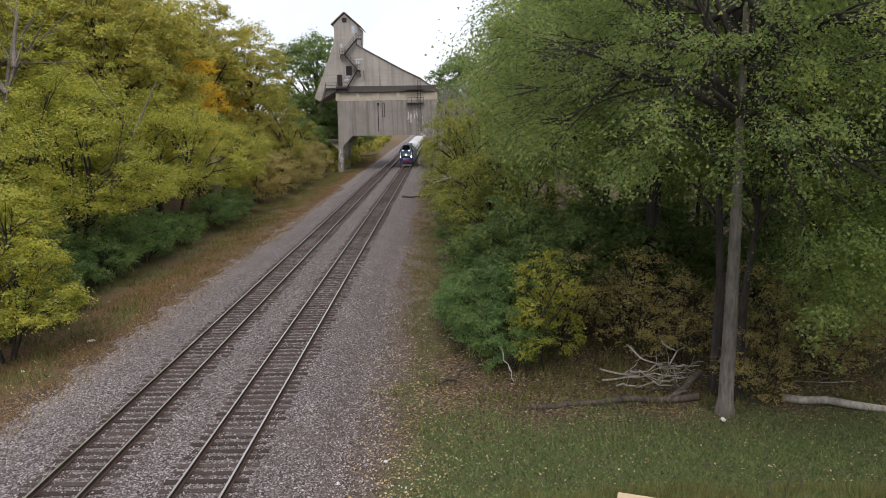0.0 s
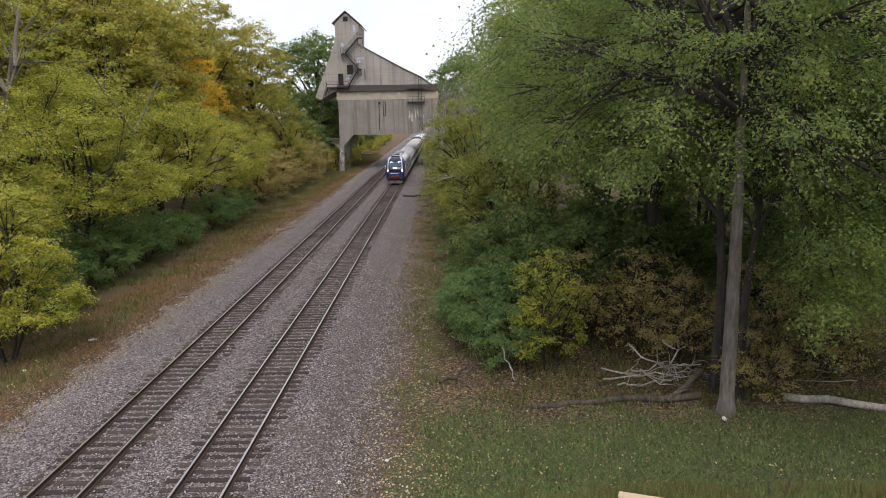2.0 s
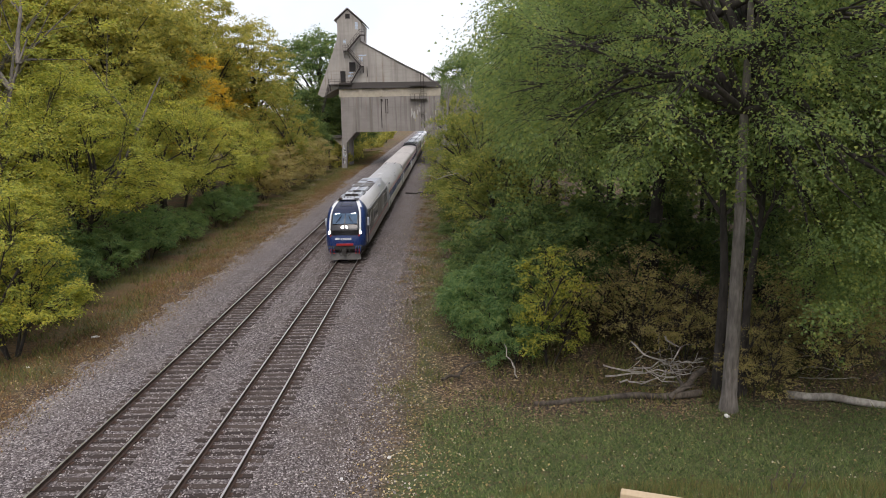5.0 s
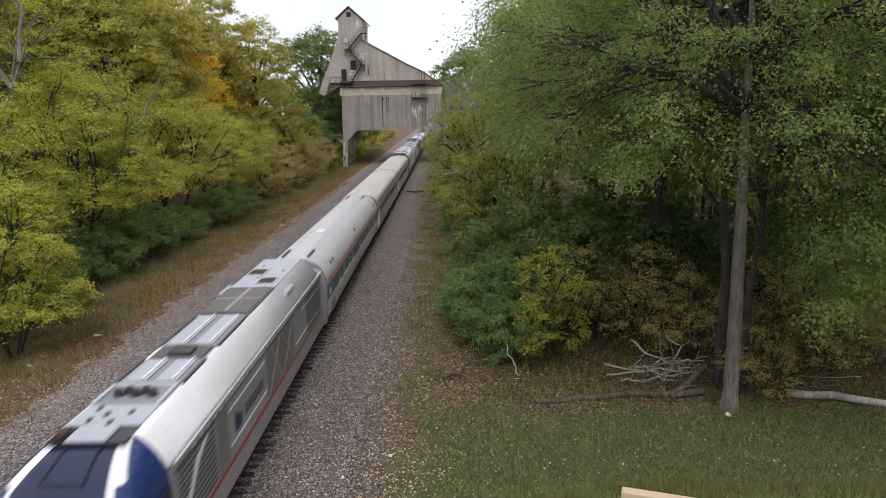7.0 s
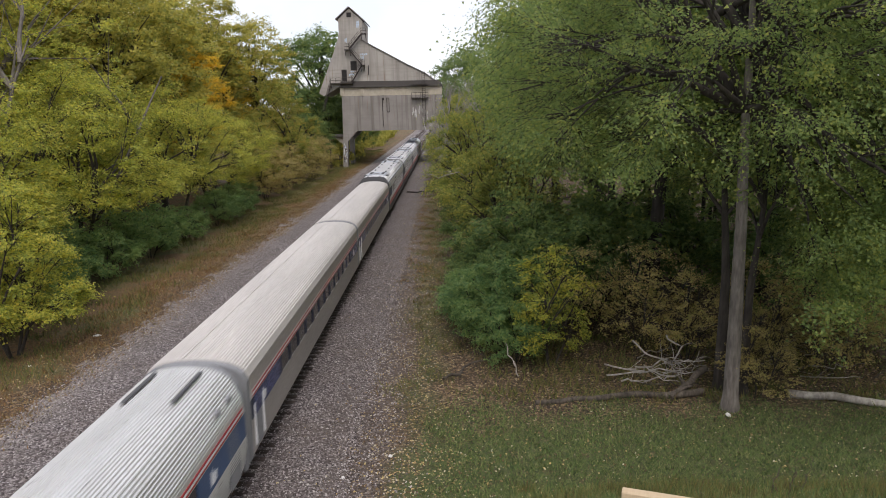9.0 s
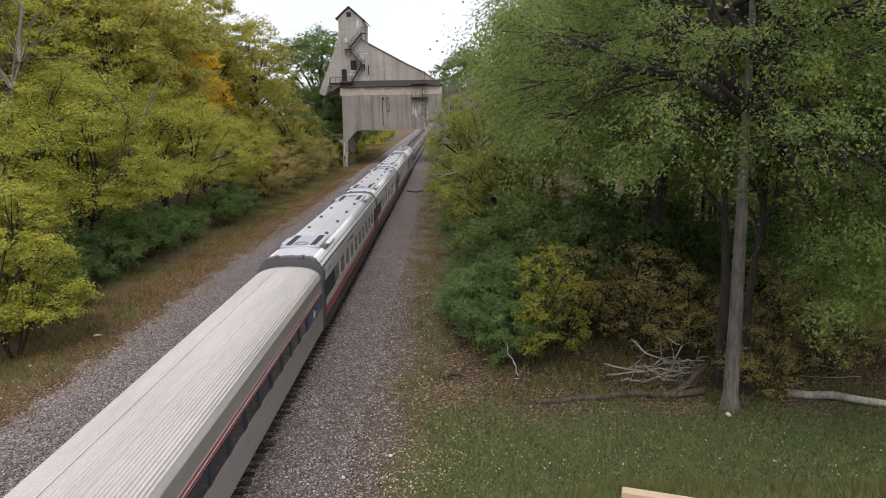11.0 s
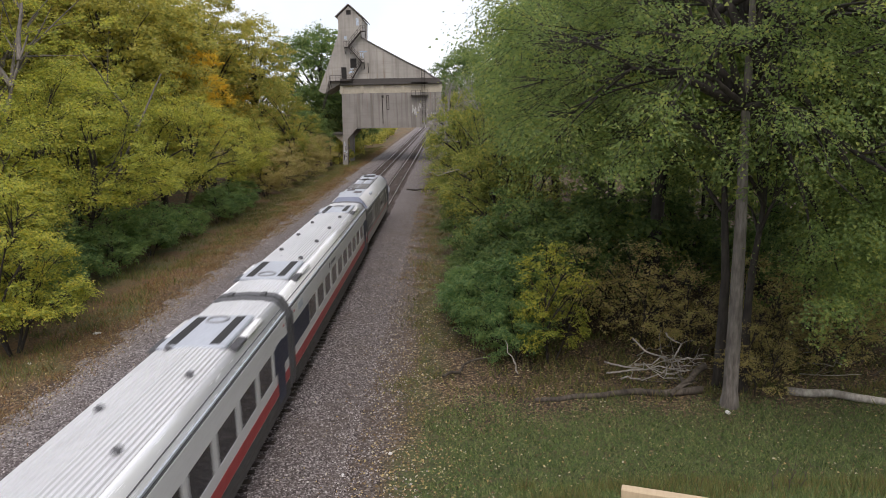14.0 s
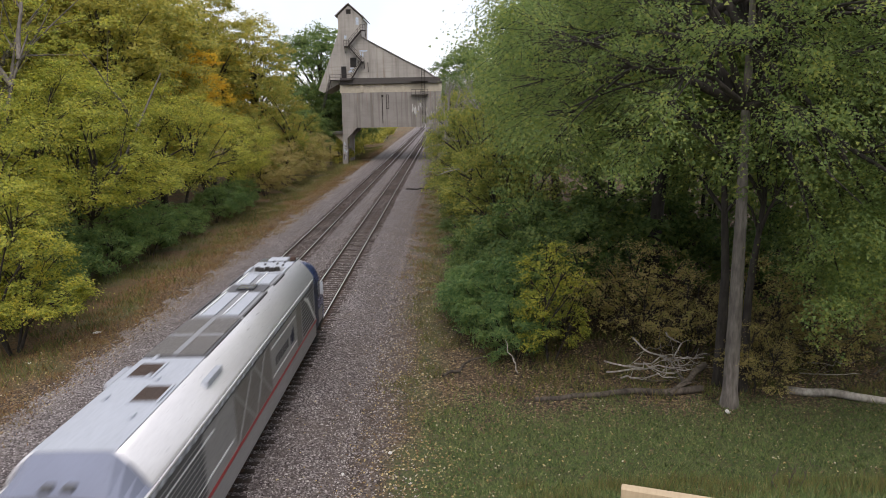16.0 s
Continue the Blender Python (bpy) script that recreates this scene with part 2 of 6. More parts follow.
def ground_height(x, y):
    x, y = np.asarray(x, float), np.asarray(y, float)
    z = -0.55 - 0.35 * smooth(-18, -22, x) + 0.10 * waves(x, y, 1.1, 1) + 0.05 * waves(x, y, 5.0, 2)
    bank = np.clip((19.0 - y) * 0.45, 0, 8.6) * smooth(-2.5, 3.5, x)
    far = smooth(60, 200, np.abs(x + 9)) * 3.0
    under = smooth(-16.5, -14.5, x) * smooth(-2.8, -4.8, x) * 0.5
    return z + bank + far - under


def grid(name, xs, ys, height, material, label, smooth_it=True):
    gx, gy = np.meshgrid(xs, ys)
    v = np.stack([gx, gy, height(gx, gy)], -1).reshape(-1, 3)
    nx, ny = len(xs), len(ys)
    i = (np.arange(ny - 1)[:, None] * nx + np.arange(nx - 1)[None]).ravel()
    f = np.stack([i, i + 1, i + nx + 1, i + nx], 1)
    return tagged(arrays(name, v, f, material, None, label, smooth_it), kind="structure")


grid("ground", np.concatenate([np.linspace(-1500, -60, 14), np.arange(-50, -24, 1.0), np.arange(-24, 20, 0.45), np.arange(20, 60, 1.5), np.linspace(65, 1500, 14)]),
     np.concatenate([np.linspace(-300, -5, 8), np.arange(0, 60, 0.5), np.arange(60, 200, 2.0), np.linspace(205, 2500, 20)]),
     ground_height, GROUND, "leaf-strewn ground with dry weeds and grass")


def ballast_height(x, y):
    n = 0.03 * waves(x, y, 6.0, 3) + 0.02 * waves(x, y, 17.0, 4) + 0.07 * waves(x, y, 1.5, 6) * smooth(4.8, 6.5, np.abs(x + 9.4))
    return -0.226 - 0.36 * smooth(-14.6, -16.9, x) - 0.42 * smooth(-5.0, -3.0, x) + n


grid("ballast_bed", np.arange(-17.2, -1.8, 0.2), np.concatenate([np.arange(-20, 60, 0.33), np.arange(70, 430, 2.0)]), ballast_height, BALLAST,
     "grey crushed stone ballast under the two tracks")


def rail_bm():
    """A flat-bottomed rail, its running surface at z = 0."""
    half = [(0.0, 0.0), (0.030, 0.0), (0.0375, -0.008), (0.036, -0.040), (0.010, -0.055), (0.009, -0.145), (0.072, -0.166), (0.075, -0.178)]
    prof = half[1:] + [(-x, z) for x, z in reversed(half[1:])]
    bm = prism(bmesh.new(), prof, -20, 425)
    for f in bm.faces:
        f.material_index = 0 if f.normal.z > 0.5 and f.calc_center_median().z > -0.02 else 1
    return bm


def tracks():
    rnd = random.Random(3)
    sleeper_me = bpy.data.meshes.new("sleeper")
    bm = boxes((-1.30, 1.30, -0.115, 0.115, -0.18, 0.0), bevel=0.012)
    bm.to_mesh(sleeper_me)
    bm.free()
    sleeper_me.materials.append(TIMBER)
    plate_me = bpy.data.meshes.new("tie_plate")
    bm = boxes((-0.17, 0.17, -0.095, 0.095, 0.0, 0.014), (-0.125, -0.085, -0.05, 0.05, 0.014, 0.034), (0.085, 0.125, -0.05, 0.05, 0.014, 0.034))
    bm.to_mesh(plate_me)
    bm.free()
    plate_me.materials.append(RUST)
    for n, x in enumerate(TRACKS):
        track = tagged(new("railway_track"), "steel rails on dark wooden sleepers in grey ballast", "railway track", "the two tracks", "structure")
        track.location = (x, 0, 0)
        for s in (-0.7535, 0.7535):
            r = part("rail", rail_bm(), [RAIL_HEAD, RAIL_RUST], track, "worn steel rail with a shiny top")
            r.location.x = s
        far = []
        y = 8.0
        for k in range(830):
            y = 8.0 + k * 0.495 + rnd.uniform(-0.03, 0.03)
            m = pose(rnd.uniform(-0.12, 0.12), y, -0.192 + rnd.uniform(-0.014, 0.006), 0, 0, rnd.gauss(0, 1.0))
            if k < 300:
                o = new("sleeper", sleeper_me)
                o.parent = track
                o.matrix_basis = m
                if k < 90:
                    for s in (-0.7535, 0.7535):
                        p = new("tie_plate", plate_me)
                        p.parent = o
                        p.matrix_basis = pose(s - m.translation.x, 0, 0)
            else:
                far.append(m)
        cv = np.array([v.co[:] + (1.0,) for v in sleeper_me.vertices])
        cf = [tuple(p.vertices) for p in sleeper_me.polygons]
        me = bpy.data.meshes.new("far_sleepers")
        vs, fs = [], []
        for m in far:
            o = len(vs)
            vs += [tuple(r[:3]) for r in (cv @ np.array(m).T)]
            fs += [tuple(i + o for i in f) for f in cf]
        me.from_pydata(vs, [], fs)
        me.materials.append(TIMBER)
        o = new("sleepers", me)
        o.parent = track
        tagged(o, "distant dark wooden sleepers", kind="stuff")


# ---- trees ----
BARK = bark("grey_brown_bark", (0.022, 0.018, 0.015), (0.075, 0.062, 0.052))
BARK_PALE = bark("pale_grey_bark", (0.10, 0.085, 0.072), (0.27, 0.24, 0.21))
BARK_ASH = bark("bleached_grey_bark", (0.22, 0.20, 0.18), (0.48, 0.45, 0.41))
LEAF_YELLOW = leafage("yellow_green_leaves", [(0.13, 0.165, 0.045), (0.225, 0.265, 0.06), (0.325, 0.355, 0.072), (0.435, 0.43, 0.08), (0.55, 0.47, 0.085)])
LEAF_GOLD = leafage("golden_autumn_leaves", [(0.34, 0.28, 0.04), (0.52, 0.40, 0.05), (0.64, 0.47, 0.055), (0.64, 0.38, 0.05)])
LEAF_OLIVE = leafage("olive_green_leaves", [(0.15, 0.175, 0.05), (0.25, 0.265, 0.066), (0.36, 0.34, 0.08), (0.46, 0.39, 0.09)])
LEAF_WILLOW = leafage("yellowing_willow_leaves", [(0.09, 0.135, 0.04), (0.16, 0.205, 0.055), (0.25, 0.27, 0.066), (0.40, 0.355, 0.075)])
LEAF_GREEN = leafage("green_maple_leaves", [(0.085, 0.13, 0.048), (0.13, 0.19, 0.066), (0.175, 0.24, 0.08), (0.22, 0.28, 0.085), (0.32, 0.335, 0.085)])
LEAF_MIXED = leafage("olive_and_orange_leaves", [(0.12, 0.165, 0.04), (0.19, 0.235, 0.055), (0.29, 0.29, 0.065), (0.44, 0.30, 0.07)])
LEAF_DARK = leafage("dark_green_leaves", [(0.06, 0.105, 0.04), (0.10, 0.16, 0.06), (0.145, 0.21, 0.07), (0.21, 0.25, 0.075)])
LEAF_BROWN = leafage("russet_brown_leaves", [(0.20, 0.175, 0.085), (0.32, 0.27, 0.12), (0.42, 0.345, 0.145), (0.33, 0.34, 0.11)])
LEAF_FERN = leafage("fresh_green_leaflets", [(0.075, 0.14, 0.055), (0.125, 0.21, 0.08), (0.18, 0.27, 0.10), (0.26, 0.32, 0.11)])


def limb(rng, p, d, length, bend, up, n):
    """A wandering line of n + 1 points."""
    pts = [np.array(p, float)]
    d = np.array(d, float)
    for _ in range(n):
        d = d + rng.normal(0, bend, 3) + np.array((0, 0, up))
        d /= np.linalg.norm(d)
        pts.append(pts[-1] + d * length / n)
    return np.array(pts)


class Wood:
    """Gathers tubes into one mesh."""

    def __init__(self):
        self.v, self.f, self.n = [], [], 0

    def add(self, pts, r0, r1, sides=6):
        k = len(pts)
        d = np.gradient(pts, axis=0)
        d /= np.linalg.norm(d, axis=1)[:, None] + 1e-9
        ref = np.array((0.31, 0.95, 0.05)) if abs(d[0, 2]) > 0.6 else np.array((0.05, 0.1, 1.0))
        a = np.cross(d, ref)
        a /= np.linalg.norm(a, axis=1)[:, None] + 1e-9
        b = np.cross(d, a)
        r = np.linspace(r0, r1, k)[:, None, None]
        w = np.arange(sides) * math.tau / sides
        ring = pts[:, None] + (a[:, None] * np.cos(w)[None, :, None] + b[:, None] * np.sin(w)[None, :, None]) * r
        i = self.n + (np.arange(k - 1)[:, None] * sides + np.arange(sides)[None])
        j = self.n + (np.arange(k - 1)[:, None] * sides + (np.arange(sides)[None] + 1) % sides)
        self.f.append(np.stack([i, j, j + sides, i + sides], -1).reshape(-1, 4))
        self.v.append(ring.reshape(-1, 3))
        self.n += k * sides

    def mesh(self, name, material, parent):
        return arrays(name, np.concatenate(self.v), np.concatenate(self.f), material, parent, "", True)


def leaves(name, rng, at, size, spread, material, parent, droop=0.25, slim=0.55, fold=False, face=None):
    """One small leaf round each point, turned to the sky or towards face."""
    n = len(at)
    c = at + rng.normal(0, 1, (n, 3)) * spread
    w = rng.normal(0, 0.45, (n, 3)) + (np.array((0, 0, 1.0)) if face is None else face)
    u = rng.normal(0, 1, (n, 3))
    u[:, 2] = u[:, 2] * 0.6 - droop
    u -= w * (np.sum(u * w, 1) / (np.sum(w * w, 1) + 1e-9))[:, None] * 0.85
    u /= np.linalg.norm(u, axis=1)[:, None] + 1e-9
    v = np.cross(u, w)
    v /= np.linalg.norm(v, axis=1)[:, None] + 1e-9
    nn = np.cross(v, u)
    s = size * rng.uniform(0.6, 1.35, n)[:, None]
    if fold:
        q = np.stack([c, c + u * s * 0.45 + v * s * slim * 0.5 + nn * s * 0.1, c + u * s, c + u * s * 0.45 - v * s * slim * 0.5 + nn * s * 0.1], 1)
    else:
        q = np.stack([c + v * s * slim * 0.5, c + u * s, c - v * s * slim * 0.5], 1)
    f = np.arange(q.shape[0] * q.shape[1]).reshape(n, q.shape[1])
    return arrays(name, q.reshape(-1, 3), f, material, parent)


def arch(a, b, lift, n=6):
    """A bowed line from a to b, lifted in its middle."""
    t = np.linspace(0, 1, n)[:, None]
    m = a + (b - a) * 0.42 + np.array((0, 0, 1.0)) * lift * np.linalg.norm(b - a)
    return a * (1 - t) ** 2 + m * 2 * t * (1 - t) + b * t ** 2


def tree(name, label, seed, height, radius, crown_base, count, leaf, leaf_mat, wood_mat=BARK, trunk=0.25, lean=(0, 0), stems=1,
         lobes=60, lobe=1.3, hang=0.25, lift=0.14, inner=0.3, sprays=14, category="tree", twigs=False, bend=0.03, slim=0.7, fold=False, wide=0.45, fork=0.0, bare=False, low=0):
    """A broadleaved tree or shrub, its foot at the origin: limbs that fork towards many billows of leafy sprays."""
    rng = np.random.default_rng(seed)
    thing = tagged(new(name), label, category)
    stem, wood = Wood(), Wood()
    lines = []
    for st in range(stems):
        a0 = st * math.tau / stems + rng.uniform(-0.4, 0.4)
        out = 0.0 if stems == 1 else 0.42
        d0 = np.array((math.cos(a0) * out + lean[0], math.sin(a0) * out + lean[1], 1.0))
        foot = np.array((math.cos(a0), math.sin(a0), 0)) * (0 if stems == 1 else trunk * 1.1)
        foot[2] = -0.25
        t = limb(rng, foot, d0 / np.linalg.norm(d0), height * (0.82 if stems == 1 else rng.uniform(0.5, 0.7)), bend, 0.02, 10)
        stem.add(t, trunk * (1 if stems == 1 else 0.75), trunk * 0.18, 10)
        stem.add(np.array([t[0], t[0] * 0.75 + t[1] * 0.25, t[0] * 0.4 + t[1] * 0.6]), trunk * 1.5, trunk * 0.85, 10)
        lines.append(t)
    # billow centres over a lumpy dome
    zc = crown_base + (height - crown_base) * wide
    k = np.arange(lobes) + 0.5
    dz = 1 - 1.75 * k / lobes
    az = k * 2.39996 + rng.normal(0, 0.25, lobes)
    dz = np.clip(dz + rng.normal(0, 0.06, lobes), -0.8, 1)
    dh = np.sqrt(1 - dz ** 2)
    d = np.stack([dh * np.cos(az), dh * np.sin(az), dz], 1)
    lump = 1 + 0.13 * np.sin(d @ rng.normal(0, 2.2, 3) + 1) + 0.11 * np.sin(d @ rng.normal(0, 3.5, 3) + 2)
    rr = np.where(rng.random(lobes) < inner, rng.uniform(0.35, 0.75, lobes), rng.uniform(0.82, 1.0, lobes)) * lump
    up = np.where(dz > 0, height - zc, zc - crown_base) - lobe * 0.4
    c = np.stack([d[:, 0] * (radius - lobe * 0.5) * rr, d[:, 1] * (radius - lobe * 0.5) * rr, zc + dz * up * rr], 1)
    c[:, :2] += np.array(lean) * c[:, 2:3]
    if low:        # boughs that hang down on the sunny side
        az, rl = rng.uniform(-1.25, 0.45, low), rng.uniform(0.3, 0.85, low) * radius
        c = np.concatenate([c, np.stack([rl * np.cos(az), rl * np.sin(az), rng.uniform(0.55, 1.2, low) * crown_base], 1)])
        lobes += low
    main = list(range(0, lobes, 4))
    paths = {}
    for i in main:
        t = lines[int(np.argmin([np.hypot(*(q[6, :2] - c[i, :2])) for q in lines]))]
        z = min(max(crown_base * 0.85 + (c[i, 2] - crown_base) * 0.45, crown_base * 0.7, 0.15 * height, fork * rng.uniform(1.0, 1.5)), t[-1, 2])
        p = t[int(np.argmin(np.abs(t[:, 2] - z)))]
        paths[i] = arch(p, c[i], lift) + rng.normal(0, 0.04, (6, 3)) * radius * 0.3
        paths[i][0] = p
        ln = np.linalg.norm(c[i] - p)
        wood.add(paths[i], min(trunk * 0.6, 0.02 + ln * 0.021), 0.02, 6)
    mc = c[main]
    for i in range(lobes):
        if i % 4:
            j = main[int(np.argmin(np.linalg.norm(mc - c[i], axis=1)))]
            p = paths[j][rng.integers(2, 4)]
            paths[i] = arch(p, c[i], lift * 0.7)
            if i < lobes - low:
                wood.add(paths[i], 0.016 + 0.008 * np.linalg.norm(c[i] - p), 0.012, 4)
    # leafy sprays on the upper and outer skin of each billow
    ax = c - np.array((lean[0] * zc, lean[1] * zc, zc - 0.2 * height))
    ax /= np.linalg.norm(ax, axis=1)[:, None] + 1e-9
    size = lobe * rng.uniform(0.65, 1.3, lobes)
    sd = rng.normal(0, 1, (lobes, sprays, 3)) + ax[:, None] * 0.7 + np.array((0, 0, 0.35))
    sd /= np.linalg.norm(sd, axis=2)[:, :, None]
    root = c[:, None] + sd * (size[:, None, None] * rng.uniform(0.35, 0.85, (lobes, sprays, 1))) * np.array((1, 1, 0.8))
    way = sd * np.array((1, 1, 0.5)) - np.array((0, 0, hang))
    way /= np.linalg.norm(way, axis=2)[:, :, None]
    length = size[:, None] * rng.uniform(0.35, 0.8, (lobes, sprays))
    if twigs:
        for i in range(lobes - low):
            for m in range(0, sprays, 2):
                wood.add(np.array([paths[i][4], root[i, m], root[i, m] + way[i, m] * length[i, m]]), 0.012, 0.005, 3)
    wgt = (size[:, None] ** 2 * rng.gamma(2.0, 0.5, (lobes, sprays))).ravel()
    pick = rng.choice(lobes * sprays, count, p=wgt / wgt.sum())
    s = rng.random(count)
    root, way, length, sd = root.reshape(-1, 3)[pick], way.reshape(-1, 3)[pick], length.ravel()[pick], sd.reshape(-1, 3)[pick]
    fan = length * (0.10 + 0.30 * np.sin(s * math.pi * 0.85))
    at = root + way * (length * s)[:, None] + rng.normal(0, 1, (count, 3)) * np.array((1, 1, 0.45)) * fan[:, None]
    at[:, 2] = np.maximum(at[:, 2], 0.1)
    stem.mesh("trunk", wood_mat, thing)
    wood.mesh("branchwork", wood_mat if bare else BARK, thing)
    leaves("crown", rng, at, leaf, 0.02, leaf_mat, thing, hang, slim, fold, sd * 0.8 + np.array((0, 0, 0.45)))
    return thing


def placed(thing, spots, group):
    """Plants thing at the first spot and copies at the rest: x, y, turn, scale."""
    tagged(thing, group=group)
    for k, (x, y, turn, sc) in enumerate(spots):
        m = pose(x, y, float(ground_height(x, y)) - 0.05, 0, 0, turn)
        if k == 0:
            thing.matrix_basis = m
            thing.scale = (sc, sc, sc)
        else:
            o = copy_thing(thing, m)
            o.scale = (sc, sc, sc)


def woods(name, label, seed, spots, leaf, count, material):
    """A belt of far trees that nobody could count: crowns of loose leaf billows over dark stems."""
    rng = np.random.default_rng(seed)
    pts, face, stems = [], [], Wood()
    k = count // (len(spots) * 22)
    for x, y, h, r in spots:
        base = float(ground_height(x, y))
        stems.add(np.array([(x, y, base - 0.3), (x + rng.normal(0, 0.4), y, base + h * 0.7)]), 0.17, 0.06, 5)
        for _ in range(22):
            d = rng.normal(0, 1, 3)
            d /= np.linalg.norm(d)
            c = np.array((x, y, base + h * 0.55)) + d * np.array((r, r, h * 0.42)) * rng.uniform(0.6, 0.95)
            q = rng.normal(0, 1, (k, 3)) + d * 0.6 + np.array((0, 0, 0.3))
            q /= np.linalg.norm(q, axis=1)[:, None]
            pts.append(c + q * rng.uniform(0.4, 1.0, (k, 1)) * np.array((1, 1, 0.75)) * r * 0.36)
            face.append(q * 0.8 + np.array((0, 0, 0.45)))
    thing = tagged(new(name), label, kind="stuff")
    stems.mesh("stems", BARK, thing)
    leaves("foliage", rng, np.concatenate(pts), leaf, 0.1, material, thing, slim=0.8, face=np.concatenate(face))
    return thing


def left_wood():
    # round, spreading yellow-green trees that line the track
    a = tree("boxelder_tree", "spreading yellow-green autumn tree beside the railway", 11, 15.5, 7.2, 3.6, 54000, 0.17, LEAF_YELLOW, trunk=0.30, stems=3, twigs=True, lobes=120, lobe=1.45, hang=0.15, wide=0.3, inner=0.2, fork=1.5)
    placed(a, [(-28.2, 51, 0, 1.0), (-27.0, 67, 140, 0.97), (-28.5, 38, 75, 0.9), (-27.4, 82, 250, 0.85), (-35, 60, 200, 1.2), (-36, 44, 30, 1.2)], "trees along the west side")
    b = tree("ash_tree", "tall autumn tree with olive and gold leaves", 12, 27, 6.4, 7.0, 29000, 0.33, LEAF_OLIVE, trunk=0.36, lobes=80, lobe=1.9, hang=0.1, wide=0.5)
    placed(b, [(-34, 71, 0, 1.05), (-42, 68, 60, 1.15), (-34.5, 84, 120, 1.06), (-45, 84, 200, 1.15), (-37, 110, 20, 1.1), (-32.5, 121, 300, 1.0), (-41, 122, 90, 1.05), (-39, 53, 90, 1.15), (-40, 98, 170, 1.1)], "tall trees behind")
    c = tree("poplar_tree", "tall tree turned golden yellow", 13, 19.5, 3.8, 4.0, 24000, 0.22, LEAF_GOLD, trunk=0.26, lobes=60, lobe=1.25, hang=0.1)
    placed(c, [(-31.0, 89, 0, 1.0), (-36, 116, 100, 1.15)], "golden trees")
    d = tree("oak_tree", "dark green bushy tree beside the coaling tower", 14, 15, 5.6, 1.0, 34000, 0.25, LEAF_DARK, trunk=0.3, lobes=80, lobe=1.5, hang=0.1)
    placed(d, [(-30.5, 172, 30, 2.1), (-27.5, 166, 10, 1.3), (5.0, 162, 140, 1.25), (-24, 205, 120, 0.8), (6.5, 185, 55, 1.8), (-27.5, 140, 90, 0.8)], "bushy trees near the tower")
    o = tree("bushy_tree", "bushy olive-green tree with orange-tinged crown", 19, 15.5, 5.2, 0.8, 38000, 0.21, LEAF_MIXED, trunk=0.28, stems=2, lobes=90, lobe=1.35, hang=0.1, wide=0.4)
    placed(o, [(-27.2, 112, 0, 1.0), (-27.5, 127, 100, 0.85), (-27.0, 98, 200, 0.72)], "olive trees near the tower")
    e = tree("shrub", "low dense green shrub at the edge of the wood", 15, 3.8, 2.4, 0.1, 11000, 0.17, LEAF_FERN, trunk=0.06, stems=4, lobes=36, lobe=0.75, hang=0.35, category="shrub", slim=0.45)
    placed(e, [(-24.8, 41, 0, 1.0), (-25.0, 49, 80, 1.0), (-24.6, 56, 200, 0.95), (-24.6, 64, 120, 0.85), (-24.4, 72, 30, 1.0), (-26, 53, 300, 1.25), (-26.5, 45, 10, 1.25), (-25.6, 60, 77, 1.05), (-25.0, 36.5, 50, 0.9),
               (-24.4, 77, 15, 1.0), (-25.0, 83, 200, 1.0)], "shrubs along the west side")
    f = tree("russet_bush", "brownish autumn bush beside the track", 16, 7.2, 3.2, 0.2, 15000, 0.17, LEAF_BROWN, trunk=0.1, stems=4, lobes=44, lobe=0.95, hang=0.1, category="bush")
    placed(f, [(-25.0, 95, 0, 1.05), (-24.8, 106, 70, 1.0), (-25.0, 119, 160, 1.15), (-24.6, 132, 20, 1.05)], "russet bushes")
    g = tree("yellow_bush", "bright yellow-green bush close to the bridge", 17, 9.0, 3.6, 0.2, 36000, 0.125, LEAF_YELLOW, trunk=0.12, stems=4, lobes=80, lobe=0.8, hang=0.3, category="bush", twigs=True, wide=0.36)
    placed(g, [(-21.6, 32.5, 0, 1.0), (-25.5, 34.5, 200, 1.05)], "yellow bushes")
    h = tree("half_bare_tree", "half-bare tall tree with pale forked trunks", 18, 27, 6.0, 10.0, 6000, 0.18, LEAF_YELLOW, wood_mat=BARK_PALE, trunk=0.30, stems=2, lobes=28, lobe=1.3, lift=0.05, bend=0.05, bare=True)
    placed(h, [(-30.2, 55, 40, 1.0), (-33.5, 50, 150, 1.0)], "half-bare trees")
    rnd = random.Random(31)
    spots = [(rnd.uniform(-60, -36), rnd.uniform(40, 140), rnd.uniform(15, 22), rnd.uniform(4, 6)) for _ in range(30)]
    spots += [(rnd.uniform(-46, -24.5), rnd.uniform(140, 300), rnd.uniform(9, 17), rnd.uniform(4, 6)) for _ in range(24)]
    spots += [(-22.0 - rnd.uniform(0, 6), y, rnd.uniform(4, 8), rnd.uniform(2.5, 4)) for y in range(150, 330, 12)]
    tall = [(-38 - 26 * rnd.random(), rnd.uniform(52, 110), rnd.uniform(26, 32), rnd.uniform(5, 7)) for _ in range(22)]
    woods("tall_woods", "tall yellow-green woodland behind the line-side trees", 36, tall, 0.42, 95000, LEAF_OLIVE)
    woods("far_woods", "distant mixed autumn woodland west of the tracks", 32, spots, 0.48, 90000, LEAF_OLIVE)


